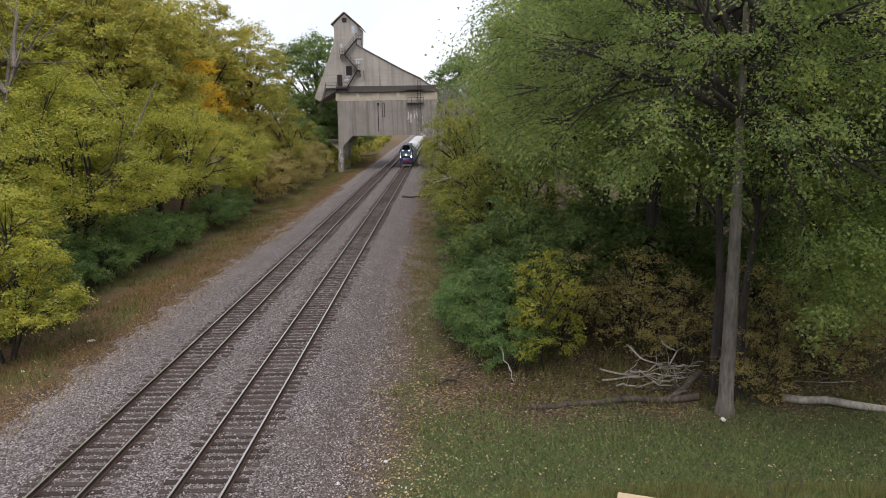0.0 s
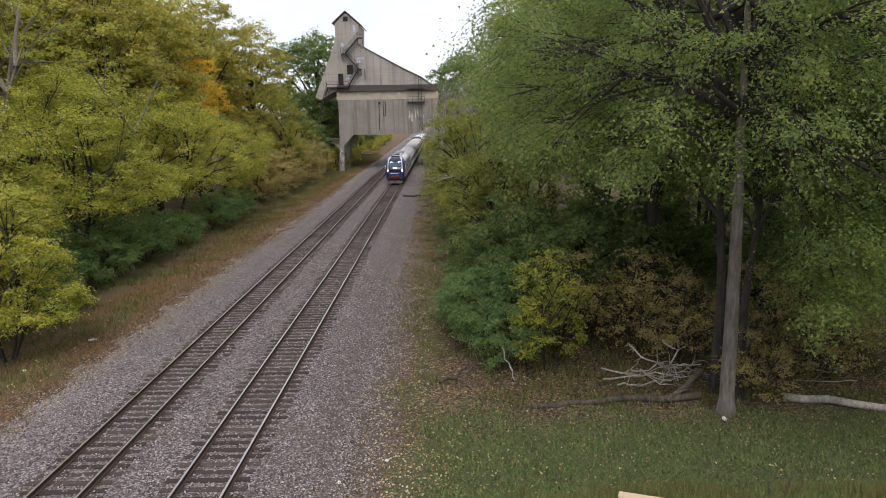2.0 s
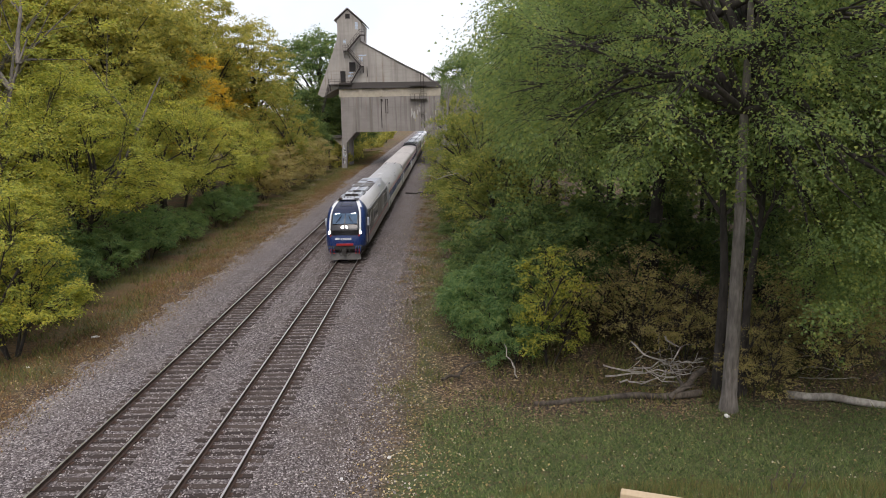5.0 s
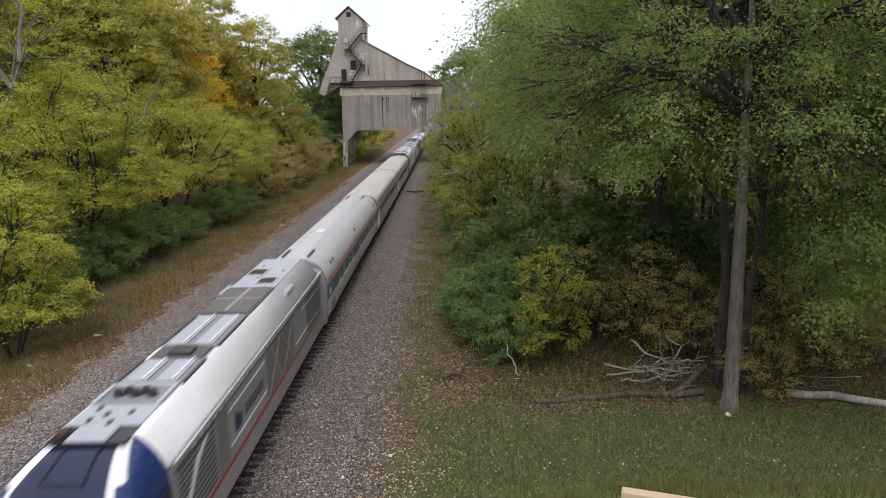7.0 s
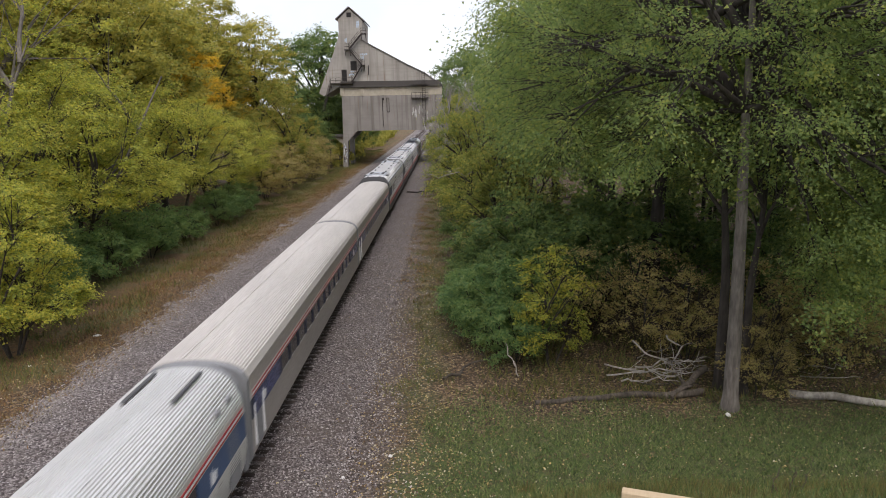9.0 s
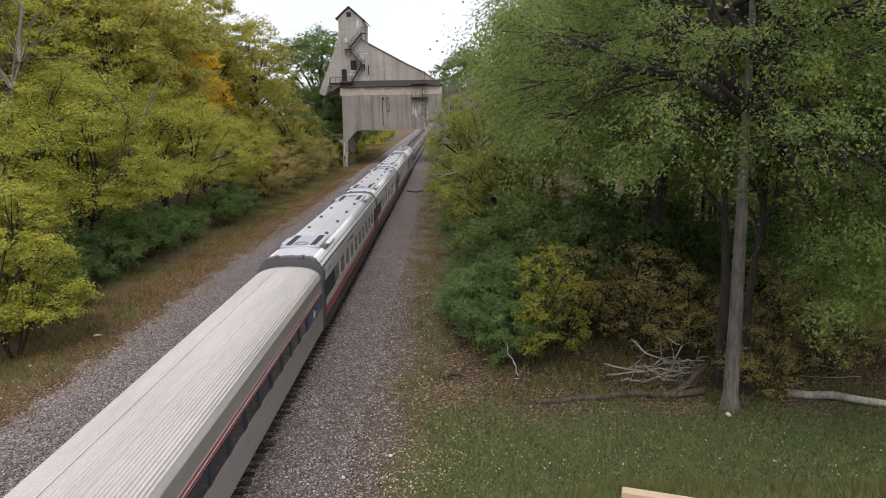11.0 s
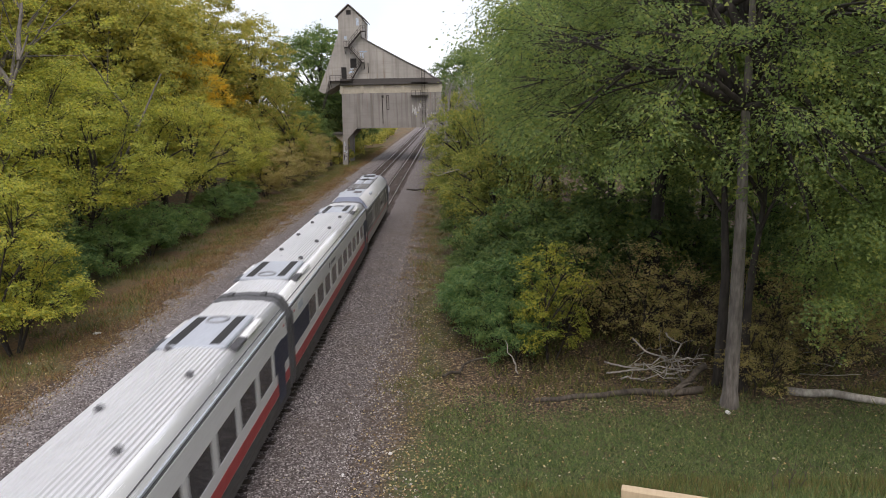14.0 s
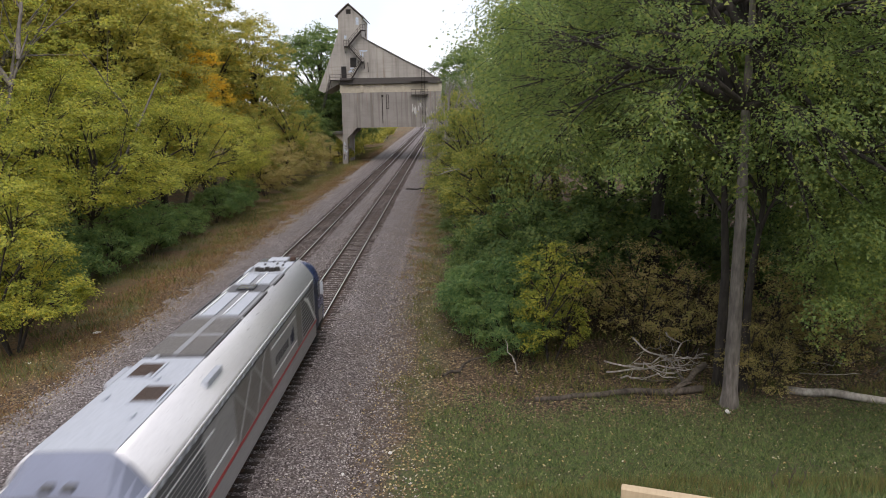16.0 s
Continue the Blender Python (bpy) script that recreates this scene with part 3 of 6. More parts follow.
def right_wood():
    a = tree("maple_tree", "large green maple with a pale bare trunk", 21, 23, 8.8, 7.4, 200000, 0.085, LEAF_GREEN, wood_mat=BARK_PALE, trunk=0.29, lobes=170, lobe=1.55, hang=0.75, lift=0.16, inner=0.3, sprays=20, bend=0.012, lean=(-0.03, 0.0), fork=9.8, low=40, twigs=True, slim=0.95, wide=0.4)
    placed(a, [(10.5, 24.2, 0, 1.0)], "large trees on the east side")
    m = tree("maple_tree", "green maple with boughs hanging low over the wood floor", 28, 20, 7.0, 4.6, 110000, 0.095, LEAF_GREEN, trunk=0.27, lobes=130, lobe=1.4, hang=0.75, lift=0.16, sprays=18, twigs=True, slim=0.95, wide=0.4)
    placed(m, [(19.5, 27.0, 0, 1.0), (10.2, 42.0, 120, 1.1)], "large trees on the east side")
    b = tree("elm_tree", "tall green tree in the wood east of the track", 22, 22, 7.2, 6.0, 32000, 0.22, LEAF_GREEN, trunk=0.42, lobes=100, lobe=1.7, hang=0.45)
    placed(b, [(11.6, 38, 0, 1.1), (19, 40, 60, 1.2), (11.5, 55, 120, 1.2), (24, 33, 200, 1.1), (12.0, 74, 300, 1.15), (12, 98, 30, 1.15)], "woodland trees")
    t = tree("slim_tree", "slim dark-trunked tree under the large maple", 29, 15, 3.2, 7.5, 9000, 0.15, LEAF_GREEN, trunk=0.24, lobes=30, lobe=1.1, hang=0.5)
    placed(t, [(10.9, 26.3, 0, 1.0), (11.6, 25.7, 120, 0.9), (17.2, 32, 40, 1.1)], "dark trunks in the wood")
    c = tree("willow_bush", "yellowing bush with thin trailing branches", 23, 10.5, 4.3, 0.4, 26000, 0.15, LEAF_WILLOW, trunk=0.13, stems=3, lobes=70, lobe=1.0, hang=0.7, category="bush", twigs=True)
    placed(c, [(4.0, 60, 0, 1.2), (4.0, 74, 120, 1.3), (4.4, 92, 30, 1.4), (4.6, 50, 220, 1.0), (4.4, 115, 70, 1.5)], "trailing bushes")
    w = tree("bare_tree", "leafless pale grey tree reaching towards the tracks", 38, 16, 5.0, 5.0, 500, 0.14, LEAF_WILLOW, wood_mat=BARK_ASH, trunk=0.2, stems=2, lobes=70, lobe=1.3, lift=0.05, twigs=True, bend=0.06, bare=True)
    placed(w, [(1.9, 84, 0, 1.0), (2.2, 104, 130, 1.0)], "bare trees by the tower")
    d = tree("dark_shrub", "dark green dense shrub under the trees", 24, 4.4, 2.6, 0.1, 15000, 0.14, LEAF_DARK, trunk=0.07, stems=4, lobes=44, lobe=0.75, hang=0.4, category="shrub")
    placed(d, [(2.0, 43, 0, 0.9), (2.2, 38, 90, 0.8), (5.4, 41, 30, 1.5), (8.4, 39, 160, 1.6), (13.5, 42, 250, 1.5), (2.0, 51, 250, 0.85), (5.8, 36, 10, 1.25), (1.6, 66, 90, 0.8), (18, 37, 70, 1.4), (1.6, 84, 0, 0.8)], "dark shrubs")
    e = tree("sumac_shrub", "bright green sumac shrub at the edge of the grass", 25, 3.2, 1.8, 0.3, 9000, 0.19, LEAF_FERN, trunk=0.05, stems=4, lobes=26, lobe=0.65, hang=0.6, category="shrub", slim=0.32)
    placed(e, [(1.9, 31.8, 0, 1.0), (3.0, 29.4, 100, 0.9), (1.0, 36.0, 30, 0.9), (1.5, 34, 210, 1.05), (3.6, 33.5, 150, 1.3)], "sumac shrubs")
    f = tree("yellow_shrub", "yellow-leaved autumn shrub beside the grass", 26, 5.6, 1.5, 0.3, 8500, 0.11, LEAF_YELLOW, trunk=0.06, stems=3, lobes=46, lobe=0.5, hang=0.4, category="shrub", twigs=True)
    placed(f, [(4.5, 29.0, 0, 1.0)], "yellow shrub")
    g = tree("brown_shrub", "thin shrub with brown and olive leaves", 27, 4.8, 2.4, 0.3, 6500, 0.11, LEAF_BROWN, trunk=0.05, stems=4, lobes=40, lobe=0.7, hang=0.3, category="shrub", twigs=True)
    placed(g, [(9.0, 31.0, 0, 1.0), (6.8, 32.6, 100, 0.95), (14, 30, 30, 0.9), (2.6, 46, 10, 0.8), (17, 30, 10, 1.0), (11.9, 25.2, 60, 0.6), (10.6, 29.3, 140, 0.85), (13.2, 27.6, 80, 0.6), (16.0, 27.9, 300, 0.7), (19.5, 27.4, 40, 0.8)], "brown shrubs")
    rnd = random.Random(33)
    spots = [(rnd.uniform(16, 45), rnd.uniform(44, 130), rnd.uniform(14, 24), rnd.uniform(4, 6)) for _ in range(34)]
    spots += [(rnd.uniform(8, 30), rnd.uniform(110, 300), rnd.uniform(12, 22), rnd.uniform(4, 6)) for _ in range(24)]
    spots += [(rnd.uniform(9, 42), rnd.uniform(50, 75), rnd.uniform(24, 29), rnd.uniform(5, 7)) for _ in range(16)]
    spots += [(3.5 + rnd.uniform(0, 4), y, rnd.uniform(5, 9), rnd.uniform(2.5, 3.6)) for y in range(108, 330, 13)]
    spots += [(rnd.uniform(9, 40), rnd.uniform(40, 48), rnd.uniform(5, 9), rnd.uniform(3, 5)) for _ in range(12)]
    woods("far_woods", "distant green woodland east of the tracks", 34, spots, 0.46, 105000, LEAF_GREEN)


tracks()
left_wood()
right_wood()


# ---- the coaling tower ----
def concrete_material(name, tone, soot):
    g = Graph(name, 0.92)
    board = g.noise(1.1, 4, (0.15, 0.15, 2.6))
    streak = g.noise(1.0, 5, (1.5, 1.5, 0.06))
    blot = g.noise(0.28, 5)
    c = g.ramp(blot, [(0.3, tuple(v * 0.8 for v in tone)), (0.55, tone), (0.75, tuple(v * 1.15 for v in tone))])
    c = g.mix(g.ramp(streak, [(0.5, 0.0), (0.74, soot)]), c, (0.12, 0.105, 0.09))
    c = g.mix(g.ramp(board, [(0.5, 0.0), (0.75, 0.35)]), c, (0.19, 0.17, 0.15))
    c = g.mix(g.ramp(g.noise(0.9, 3, (2.2, 2.2, 0.12)), [(0.63, 0.0), (0.72, 0.5)]), c, (0.20, 0.11, 0.06))
    g.color(c)
    return g.bump(g.noise(3.0, 6), 0.4, 0.05).m


CONCRETE = concrete_material("pale_weathered_concrete", (0.37, 0.345, 0.31), 0.45)
BIN = concrete_material("sooty_weathered_concrete", (0.27, 0.25, 0.23), 0.9)
CREAM = painted("cream_washed_concrete", (0.47, 0.42, 0.33), 0.9, 0, 0.5)
LEDGE = painted("soot_black_concrete", (0.075, 0.066, 0.06), 0.9, 0, 0.7)
IRON = painted("dark_rusted_iron", (0.045, 0.036, 0.032), 0.75, 0.3, 0.5)
DARK = painted("dark_interior", (0.018, 0.016, 0.015), 0.9)
CHALK = painted("pale_blue_graffiti_paint", (0.58, 0.70, 0.85), 0.8, 0, 0.6)
WHITEWASH = painted("flaking_white_paint", (0.66, 0.65, 0.62), 0.85, 0, 0.7)
BLACKPAINT = painted("black_graffiti_paint", (0.035, 0.035, 0.04), 0.7, 0, 0.4)


def coaling_tower():
    tower = tagged(new("coaling_tower"), "abandoned grey concrete coaling tower with iron stairs astride the tracks", "coaling tower")
    tower.location = (0, 146, 0)
    # the bin over the tracks, open to the rails below
    part("bin_wall", prism(bmesh.new(), [(-21.25, 6.75), (-0.55, 6.75), (-0.55, 13.9), (-21.15, 13.9)], 0, 12), BIN, tower, "streaked grey concrete bin wall")
    part("band", prism(bmesh.new(), [(-21.2, 13.9), (-0.6, 13.9), (-0.6, 15.55), (-21.2, 15.55)], 0.12, 11.9), CREAM, tower, "cream washed concrete band")
    for x in (-21.1, -16.9, -12.75, -8.55, -4.3, -0.75):
        part("pilaster", boxes((x - 0.32, x + 0.32, -0.14, 0.3, 13.92, 15.54), bevel=0.02), CREAM, tower)
    bm = boxes((-21.6, -0.3, -0.4, 12.4, 15.56, 15.9), bevel=0.04)
    prism(bm, [(-21.3, 15.9), (-0.5, 15.9), (-0.9, 16.75), (-21.3, 16.85)], -0.35, 12.2)
    part("ledge", bm, LEDGE, tower, "soot-blackened projecting ledge")
    # headhouse: a tall gabled hopper house with one long sloping roof
    out = [(-25.9, 14.6), (-24.9, 16.9), (-23.8, 19.5), (-22.4, 22.9), (-21.55, 25.2), (-21.25, 26.4), (-21.25, 29.2), (-19.0, 31.2), (-16.4, 28.9),
           (-16.6, 25.0), (-14.3, 23.6), (-7.5, 19.9), (-4.0, 18.2), (-0.9, 15.95), (-21.3, 15.95), (-24.9, 14.0)]
    part("headhouse_wall", prism(bmesh.new(), out, 0.25, 11.5), CONCRETE, tower, "stained pale concrete headhouse")
    for a, b, n in (((-21.75, 29.05), (-19.0, 31.45), "roof"), ((-19.0, 31.45), (-16.0, 28.75), "roof"), ((-16.7, 25.15), (-0.6, 16.0), "roof")):
        d = Vector((b[0] - a[0], 0, b[1] - a[1]))
        up = Vector((-d.z, 0, d.x)).normalized() * 0.16
        if n == "roof" and b[0] > -1:
            pts = [(-16.75, 25.1), (-14.3, 23.7), (-7.5, 20.0), (-4.0, 18.3), (-0.7, 16.0)]
            part(n, prism(bmesh.new(), pts + [(x, z + 0.13) for x, z in reversed(pts)], 0.0, 11.8), BIN, tower, "thin concrete roof edge")
        else:
            part(n, prism(bmesh.new(), [a, b, (b[0] + up.x, b[1] + up.z), (a[0] + up.x, a[1] + up.z)], -0.1, 11.8), BIN, tower)
    for x0, x1, z0, z1, n in ((-20.9, -20.05, 16.9, 19.1, "doorway"), (-19.0, -17.95, 19.05, 20.8, "window"), (-19.4, -18.65, 29.5, 30.3, "window")):
        o = part(n, boxes((x0, x1, 0.2, 0.245, z0, z1)), DARK, tower, "dark open " + n)
        part("frame", boxes((x0 - 0.12, x0, 0.1, 0.26, z0, z1 + 0.12), (x1, x1 + 0.12, 0.1, 0.26, z0, z1 + 0.12), (x0, x1, 0.1, 0.26, z1, z1 + 0.12)), LEDGE, o)
    # legs with raked knees
    for y0, y1 in ((0, 1.8), (10.2, 12)):
        bm = bmesh.new()
        prism(bm, [(-21.6, -1.5), (-20.55, -1.5), (-20.35, 4.6), (-18.3, 6.74), (-21.25, 6.74)], y0, y1)
        part("leg", bm, BIN, tower, "concrete leg covered in graffiti")
        bm = bmesh.new()
        prism(bm, [(-0.6, 6.74), (-3.0, 6.74), (-1.7, 5.4), (-1.5, -1.5), (-0.2, -1.5)], y0, y1)
        part("leg", bm, BIN, tower, "concrete leg covered in graffiti")
    part("knee_soffit", boxes((-20.6, -20.2, 1.8, 10.2, 5.6, 6.7)), LEDGE, tower)
    rnd = random.Random(8)
    for k in range(26):     # unreadable tags
        x, z, w, h = rnd.uniform(-21.3, -20.5), rnd.uniform(-0.3, 4.0), rnd.uniform(0.08, 0.3), rnd.uniform(0.12, 0.5)
        part("graffiti", boxes((x, x + w, -0.012, -0.004, z, z + h)), (WHITEWASH, BLACKPAINT, CHALK)[k % 3], tower)
    for x0, z0, x1, z1 in ((-17.6, 27.2, -17.0, 28.8), (-20.1, 24.5, -19.6, 25.5), (-17.1, 22.0, -15.5, 22.4), (-16.6, 21.0, -16.3, 22.0), (-17.0, 21.0, -16.8, 22.0), (-19.5, 17.9, -18.4, 18.5), (-19.2, 18.6, -18.3, 19.0)):
        bm = bmesh.new()
        for k in range(4):
            q = x0 + (x1 - x0) * k / 4
            box(bm, q, q + (x1 - x0) * 0.15, 0.238, 0.246, z0 + rnd.uniform(0, 0.2), z1 - rnd.uniform(0, 0.2))
        box(bm, x0, x1, 0.238, 0.2455, (z0 + z1) / 2, (z0 + z1) / 2 + 0.12)
        part("graffiti", bm, CHALK, tower, "pale blue spray paint marks")
    for k in range(44):     # white drips on the bin by the track
        x = rnd.choice((rnd.uniform(-6.8, -4.6), rnd.uniform(-4.5, -0.8), rnd.uniform(-4.5, -2.0)))
        z = rnd.uniform(7.2, 11.0) if x > -4.6 else rnd.uniform(9.8, 11.8)
        part("paint_drip", boxes((x, x + rnd.uniform(0.04, 0.16), -0.012, -0.004, z - rnd.uniform(0.3, 1.3), z)), WHITEWASH, tower)
    # iron fittings on the bin
    part("chute_frame", boxes((-11.95, -11.85, -0.12, 0, 10.5, 13.4), (-11.5, -11.4, -0.12, 0, 10.5, 13.4), (-11.95, -11.4, -0.12, 0, 13.3, 13.4), (-11.95, -11.4, -0.12, 0, 10.5, 10.6)), IRON, tower)
    part("pipe", boxes((-12.85, -12.72, -0.14, 0, 7.6, 13.0), (-12.9, -12.5, -0.2, 0, 12.9, 13.4)), IRON, tower)
    bm = bmesh.new()
    for x in (-4.5, -3.9):
        tube(bm, [(x, -0.45, 7.4), (x, -0.45, 18.6)], 0.05, 5)
    for k in range(26):
        tube(bm, [(-4.5, -0.45, 7.6 + k * 0.42), (-3.9, -0.45, 7.6 + k * 0.42)], 0.03, 4)
    for z in (13.2, 15.9):
        box(bm, -6.8, -3.2, -1.0, 0.0, z, z + 0.1)
    for x in (-6.7, -5.8, -4.8, -3.3):
        tube(bm, [(x, -0.95, 13.2), (x, -0.95, 14.3)], 0.035, 4)
    tube(bm, [(-6.7, -0.95, 14.3), (-3.3, -0.95, 14.3)], 0.035, 4)
    part("ladder", bm, IRON, tower, "rusty iron ladder and platform")
    # the zigzag stair
    flights = [((-24.9, 11.0), (-23.2, 16.4)), ((-18.9, 16.6), (-16.7, 20.0)), ((-16.7, 20.1), (-19.2, 23.1)), ((-19.2, 23.2), (-16.5, 26.2))]
    landings = [(-23.3, -18.7, 16.5), (-17.0, -16.1, 20.05), (-20.1, -18.9, 23.15), (-16.7, -15.6, 26.2)]
    for (x0, z0), (x1, z1) in flights:
        bm = bmesh.new()
        for y in (-0.95, -0.05):
            prism(bm, [(x0, z0 - 0.14), (x1, z1 - 0.14), (x1, z1 + 0.16), (x0, z0 + 0.16)], y - 0.04, y + 0.04)
        n = int(abs(z1 - z0) / 0.24)
        for k in range(n):
            q = (k + 0.5) / n
            box(bm, x0 + (x1 - x0) * q - 0.14, x0 + (x1 - x0) * q + 0.14, -0.95, -0.05, z0 + (z1 - z0) * q - 0.02, z0 + (z1 - z0) * q + 0.02)
        for h in (0.55, 1.05):
            tube(bm, [(x0, -0.97, z0 + h), (x1, -0.97, z1 + h)], 0.035, 4)
        for k in range(5):
            q = k / 4
            tube(bm, [(x0 + (x1 - x0) * q, -0.97, z0 + (z1 - z0) * q), (x0 + (x1 - x0) * q, -0.97, z0 + (z1 - z0) * q + 1.05)], 0.03, 4)
        part("stair_flight", bm, IRON, tower, "rusty iron stair flight")
    for x0, x1, z in landings:
        bm = boxes((x0, x1, -1.0, 0.2, z - 0.12, z))
        for h in (0.55, 1.05):
            tube(bm, [(x0, -0.97, z + h), (x1, -0.97, z + h)], 0.035, 4)
        for k in range(max(2, int((x1 - x0) / 1.1)) + 1):
            q = x0 + (x1 - x0) * k / max(2, int((x1 - x0) / 1.1))
            tube(bm, [(q, -0.97, z), (q, -0.97, z + 1.05)], 0.03, 4)
        tube(bm, [(x0 + 0.1, -0.8, z), (x0 + 0.1, 0.25, z - 1.3)], 0.05, 4)
        tube(bm, [(x1 - 0.1, -0.8, z), (x1 - 0.1, 0.25, z - 1.3)], 0.05, 4)
        part("landing", bm, IRON, tower, "iron landing with a railing")
    tower_bits = boxes((-15.5, -15.4, -0.05, 0.25, 18.0, 20.0))
    part("downpipe", tower_bits, IRON, tower)
    # lean-to beside the leg
    part("lean_to_roof", boxes((-24.6, -21.3, 0.5, 5.0, 5.55, 6.0), bevel=0.03), LEDGE, tower, "dark flat lean-to roof")
    part("bracket", prism(bmesh.new(), [(-21.55, 3.9), (-21.5, 5.5), (-23.3, 5.5)], 1.2, 1.7), CREAM, tower)
    part("lean_to_post", boxes((-24.4, -24.1, 0.7, 1.0, -1.5, 5.55)), IRON, tower)


coaling_tower()


# ---- grass, fallen leaves, loose stones, logs and litter ----
def tinted(name, colours, rough=0.85):
    """Every loose piece takes one of the colours."""
    g = Graph(name, rough)
    k = len(colours)
    g.color(g.ramp(g.geo().outputs["Random Per Island"], [((i + 0.5) / k, c) for i, c in enumerate(colours)]))
    return g.m


GRASS = tinted("green_grass_blades", [(0.04, 0.07, 0.018), (0.075, 0.125, 0.032), (0.13, 0.19, 0.052), (0.25, 0.26, 0.10), (0.10, 0.155, 0.042)])
DRY = tinted("dry_verge_weeds", [(0.08, 0.04, 0.018), (0.19, 0.095, 0.035), (0.29, 0.16, 0.055), (0.12, 0.12, 0.035), (0.32, 0.22, 0.10)])
VERGE = tinted("mixed_green_weeds", [(0.06, 0.085, 0.02), (0.12, 0.14, 0.03), (0.20, 0.19, 0.05), (0.16, 0.11, 0.045)])
FALLEN = tinted("fallen_leaf_colours", [(0.10, 0.06, 0.03), (0.20, 0.13, 0.06), (0.33, 0.23, 0.11), (0.48, 0.37, 0.15), (0.46, 0.41, 0.29)])
GRAVEL = tinted("loose_stone_greys", [(0.045, 0.036, 0.035), (0.10, 0.083, 0.081), (0.18, 0.153, 0.15), (0.29, 0.255, 0.248), (0.48, 0.44, 0.42)], 0.9)
DEADWOOD = bark("bleached_dead_wood", (0.24, 0.215, 0.185), (0.52, 0.48, 0.42))
LOGWOOD = bark("rotting_log_bark", (0.045, 0.036, 0.028), (0.17, 0.14, 0.11))
RAW_WOOD = painted("new_sawn_timber", (0.52, 0.40, 0.25), 0.7, 0, 0.35, (6, 1, 1))
INK = painted("purple_marker_ink", (0.12, 0.07, 0.22), 0.6)
INK_RED = painted("red_marker_ink", (0.42, 0.08, 0.06), 0.6)
LITTER = painted("white_litter", (0.70, 0.69, 0.66), 0.6)


def blades(name, label, seed, x, y, high, wide, material, lie=0.35):
    """Single blades of grass or weed, standing at x, y."""
    rng = np.random.default_rng(seed)
    n = len(x)
    z = np.maximum(ground_height(x, y), ballast_height(x, y) * (np.abs(x + 9.5) < 7.3) - 9 * (np.abs(x + 9.5) >= 7.3)) - 0.02
    c = np.stack([x, y, z], 1)
    a = rng.uniform(0, math.tau, n)
    h = high * rng.uniform(0.4, 1.3, n)
    s = np.stack([np.cos(a), np.sin(a), np.zeros(n)], 1) * (wide * rng.uniform(0.6, 1.4, n))[:, None]
    b = rng.uniform(0, math.tau, n)
    tip = c + np.stack([np.cos(b) * h * lie, np.sin(b) * h * lie, h], 1)
    v = np.stack([c - s, c + s, tip], 1).reshape(-1, 3)
    return tagged(arrays(name, v, np.arange(3 * n).reshape(n, 3), material), label, kind="stuff")


def clumped(rng, n, x0, x1, y0, y1, size, clumps):
    cx, cy = rng.uniform(x0, x1, clumps), rng.uniform(y0, y1, clumps)
    k = rng.integers(0, clumps, n)
    return cx[k] + rng.normal(0, size, n), cy[k] + rng.normal(0, size, n)


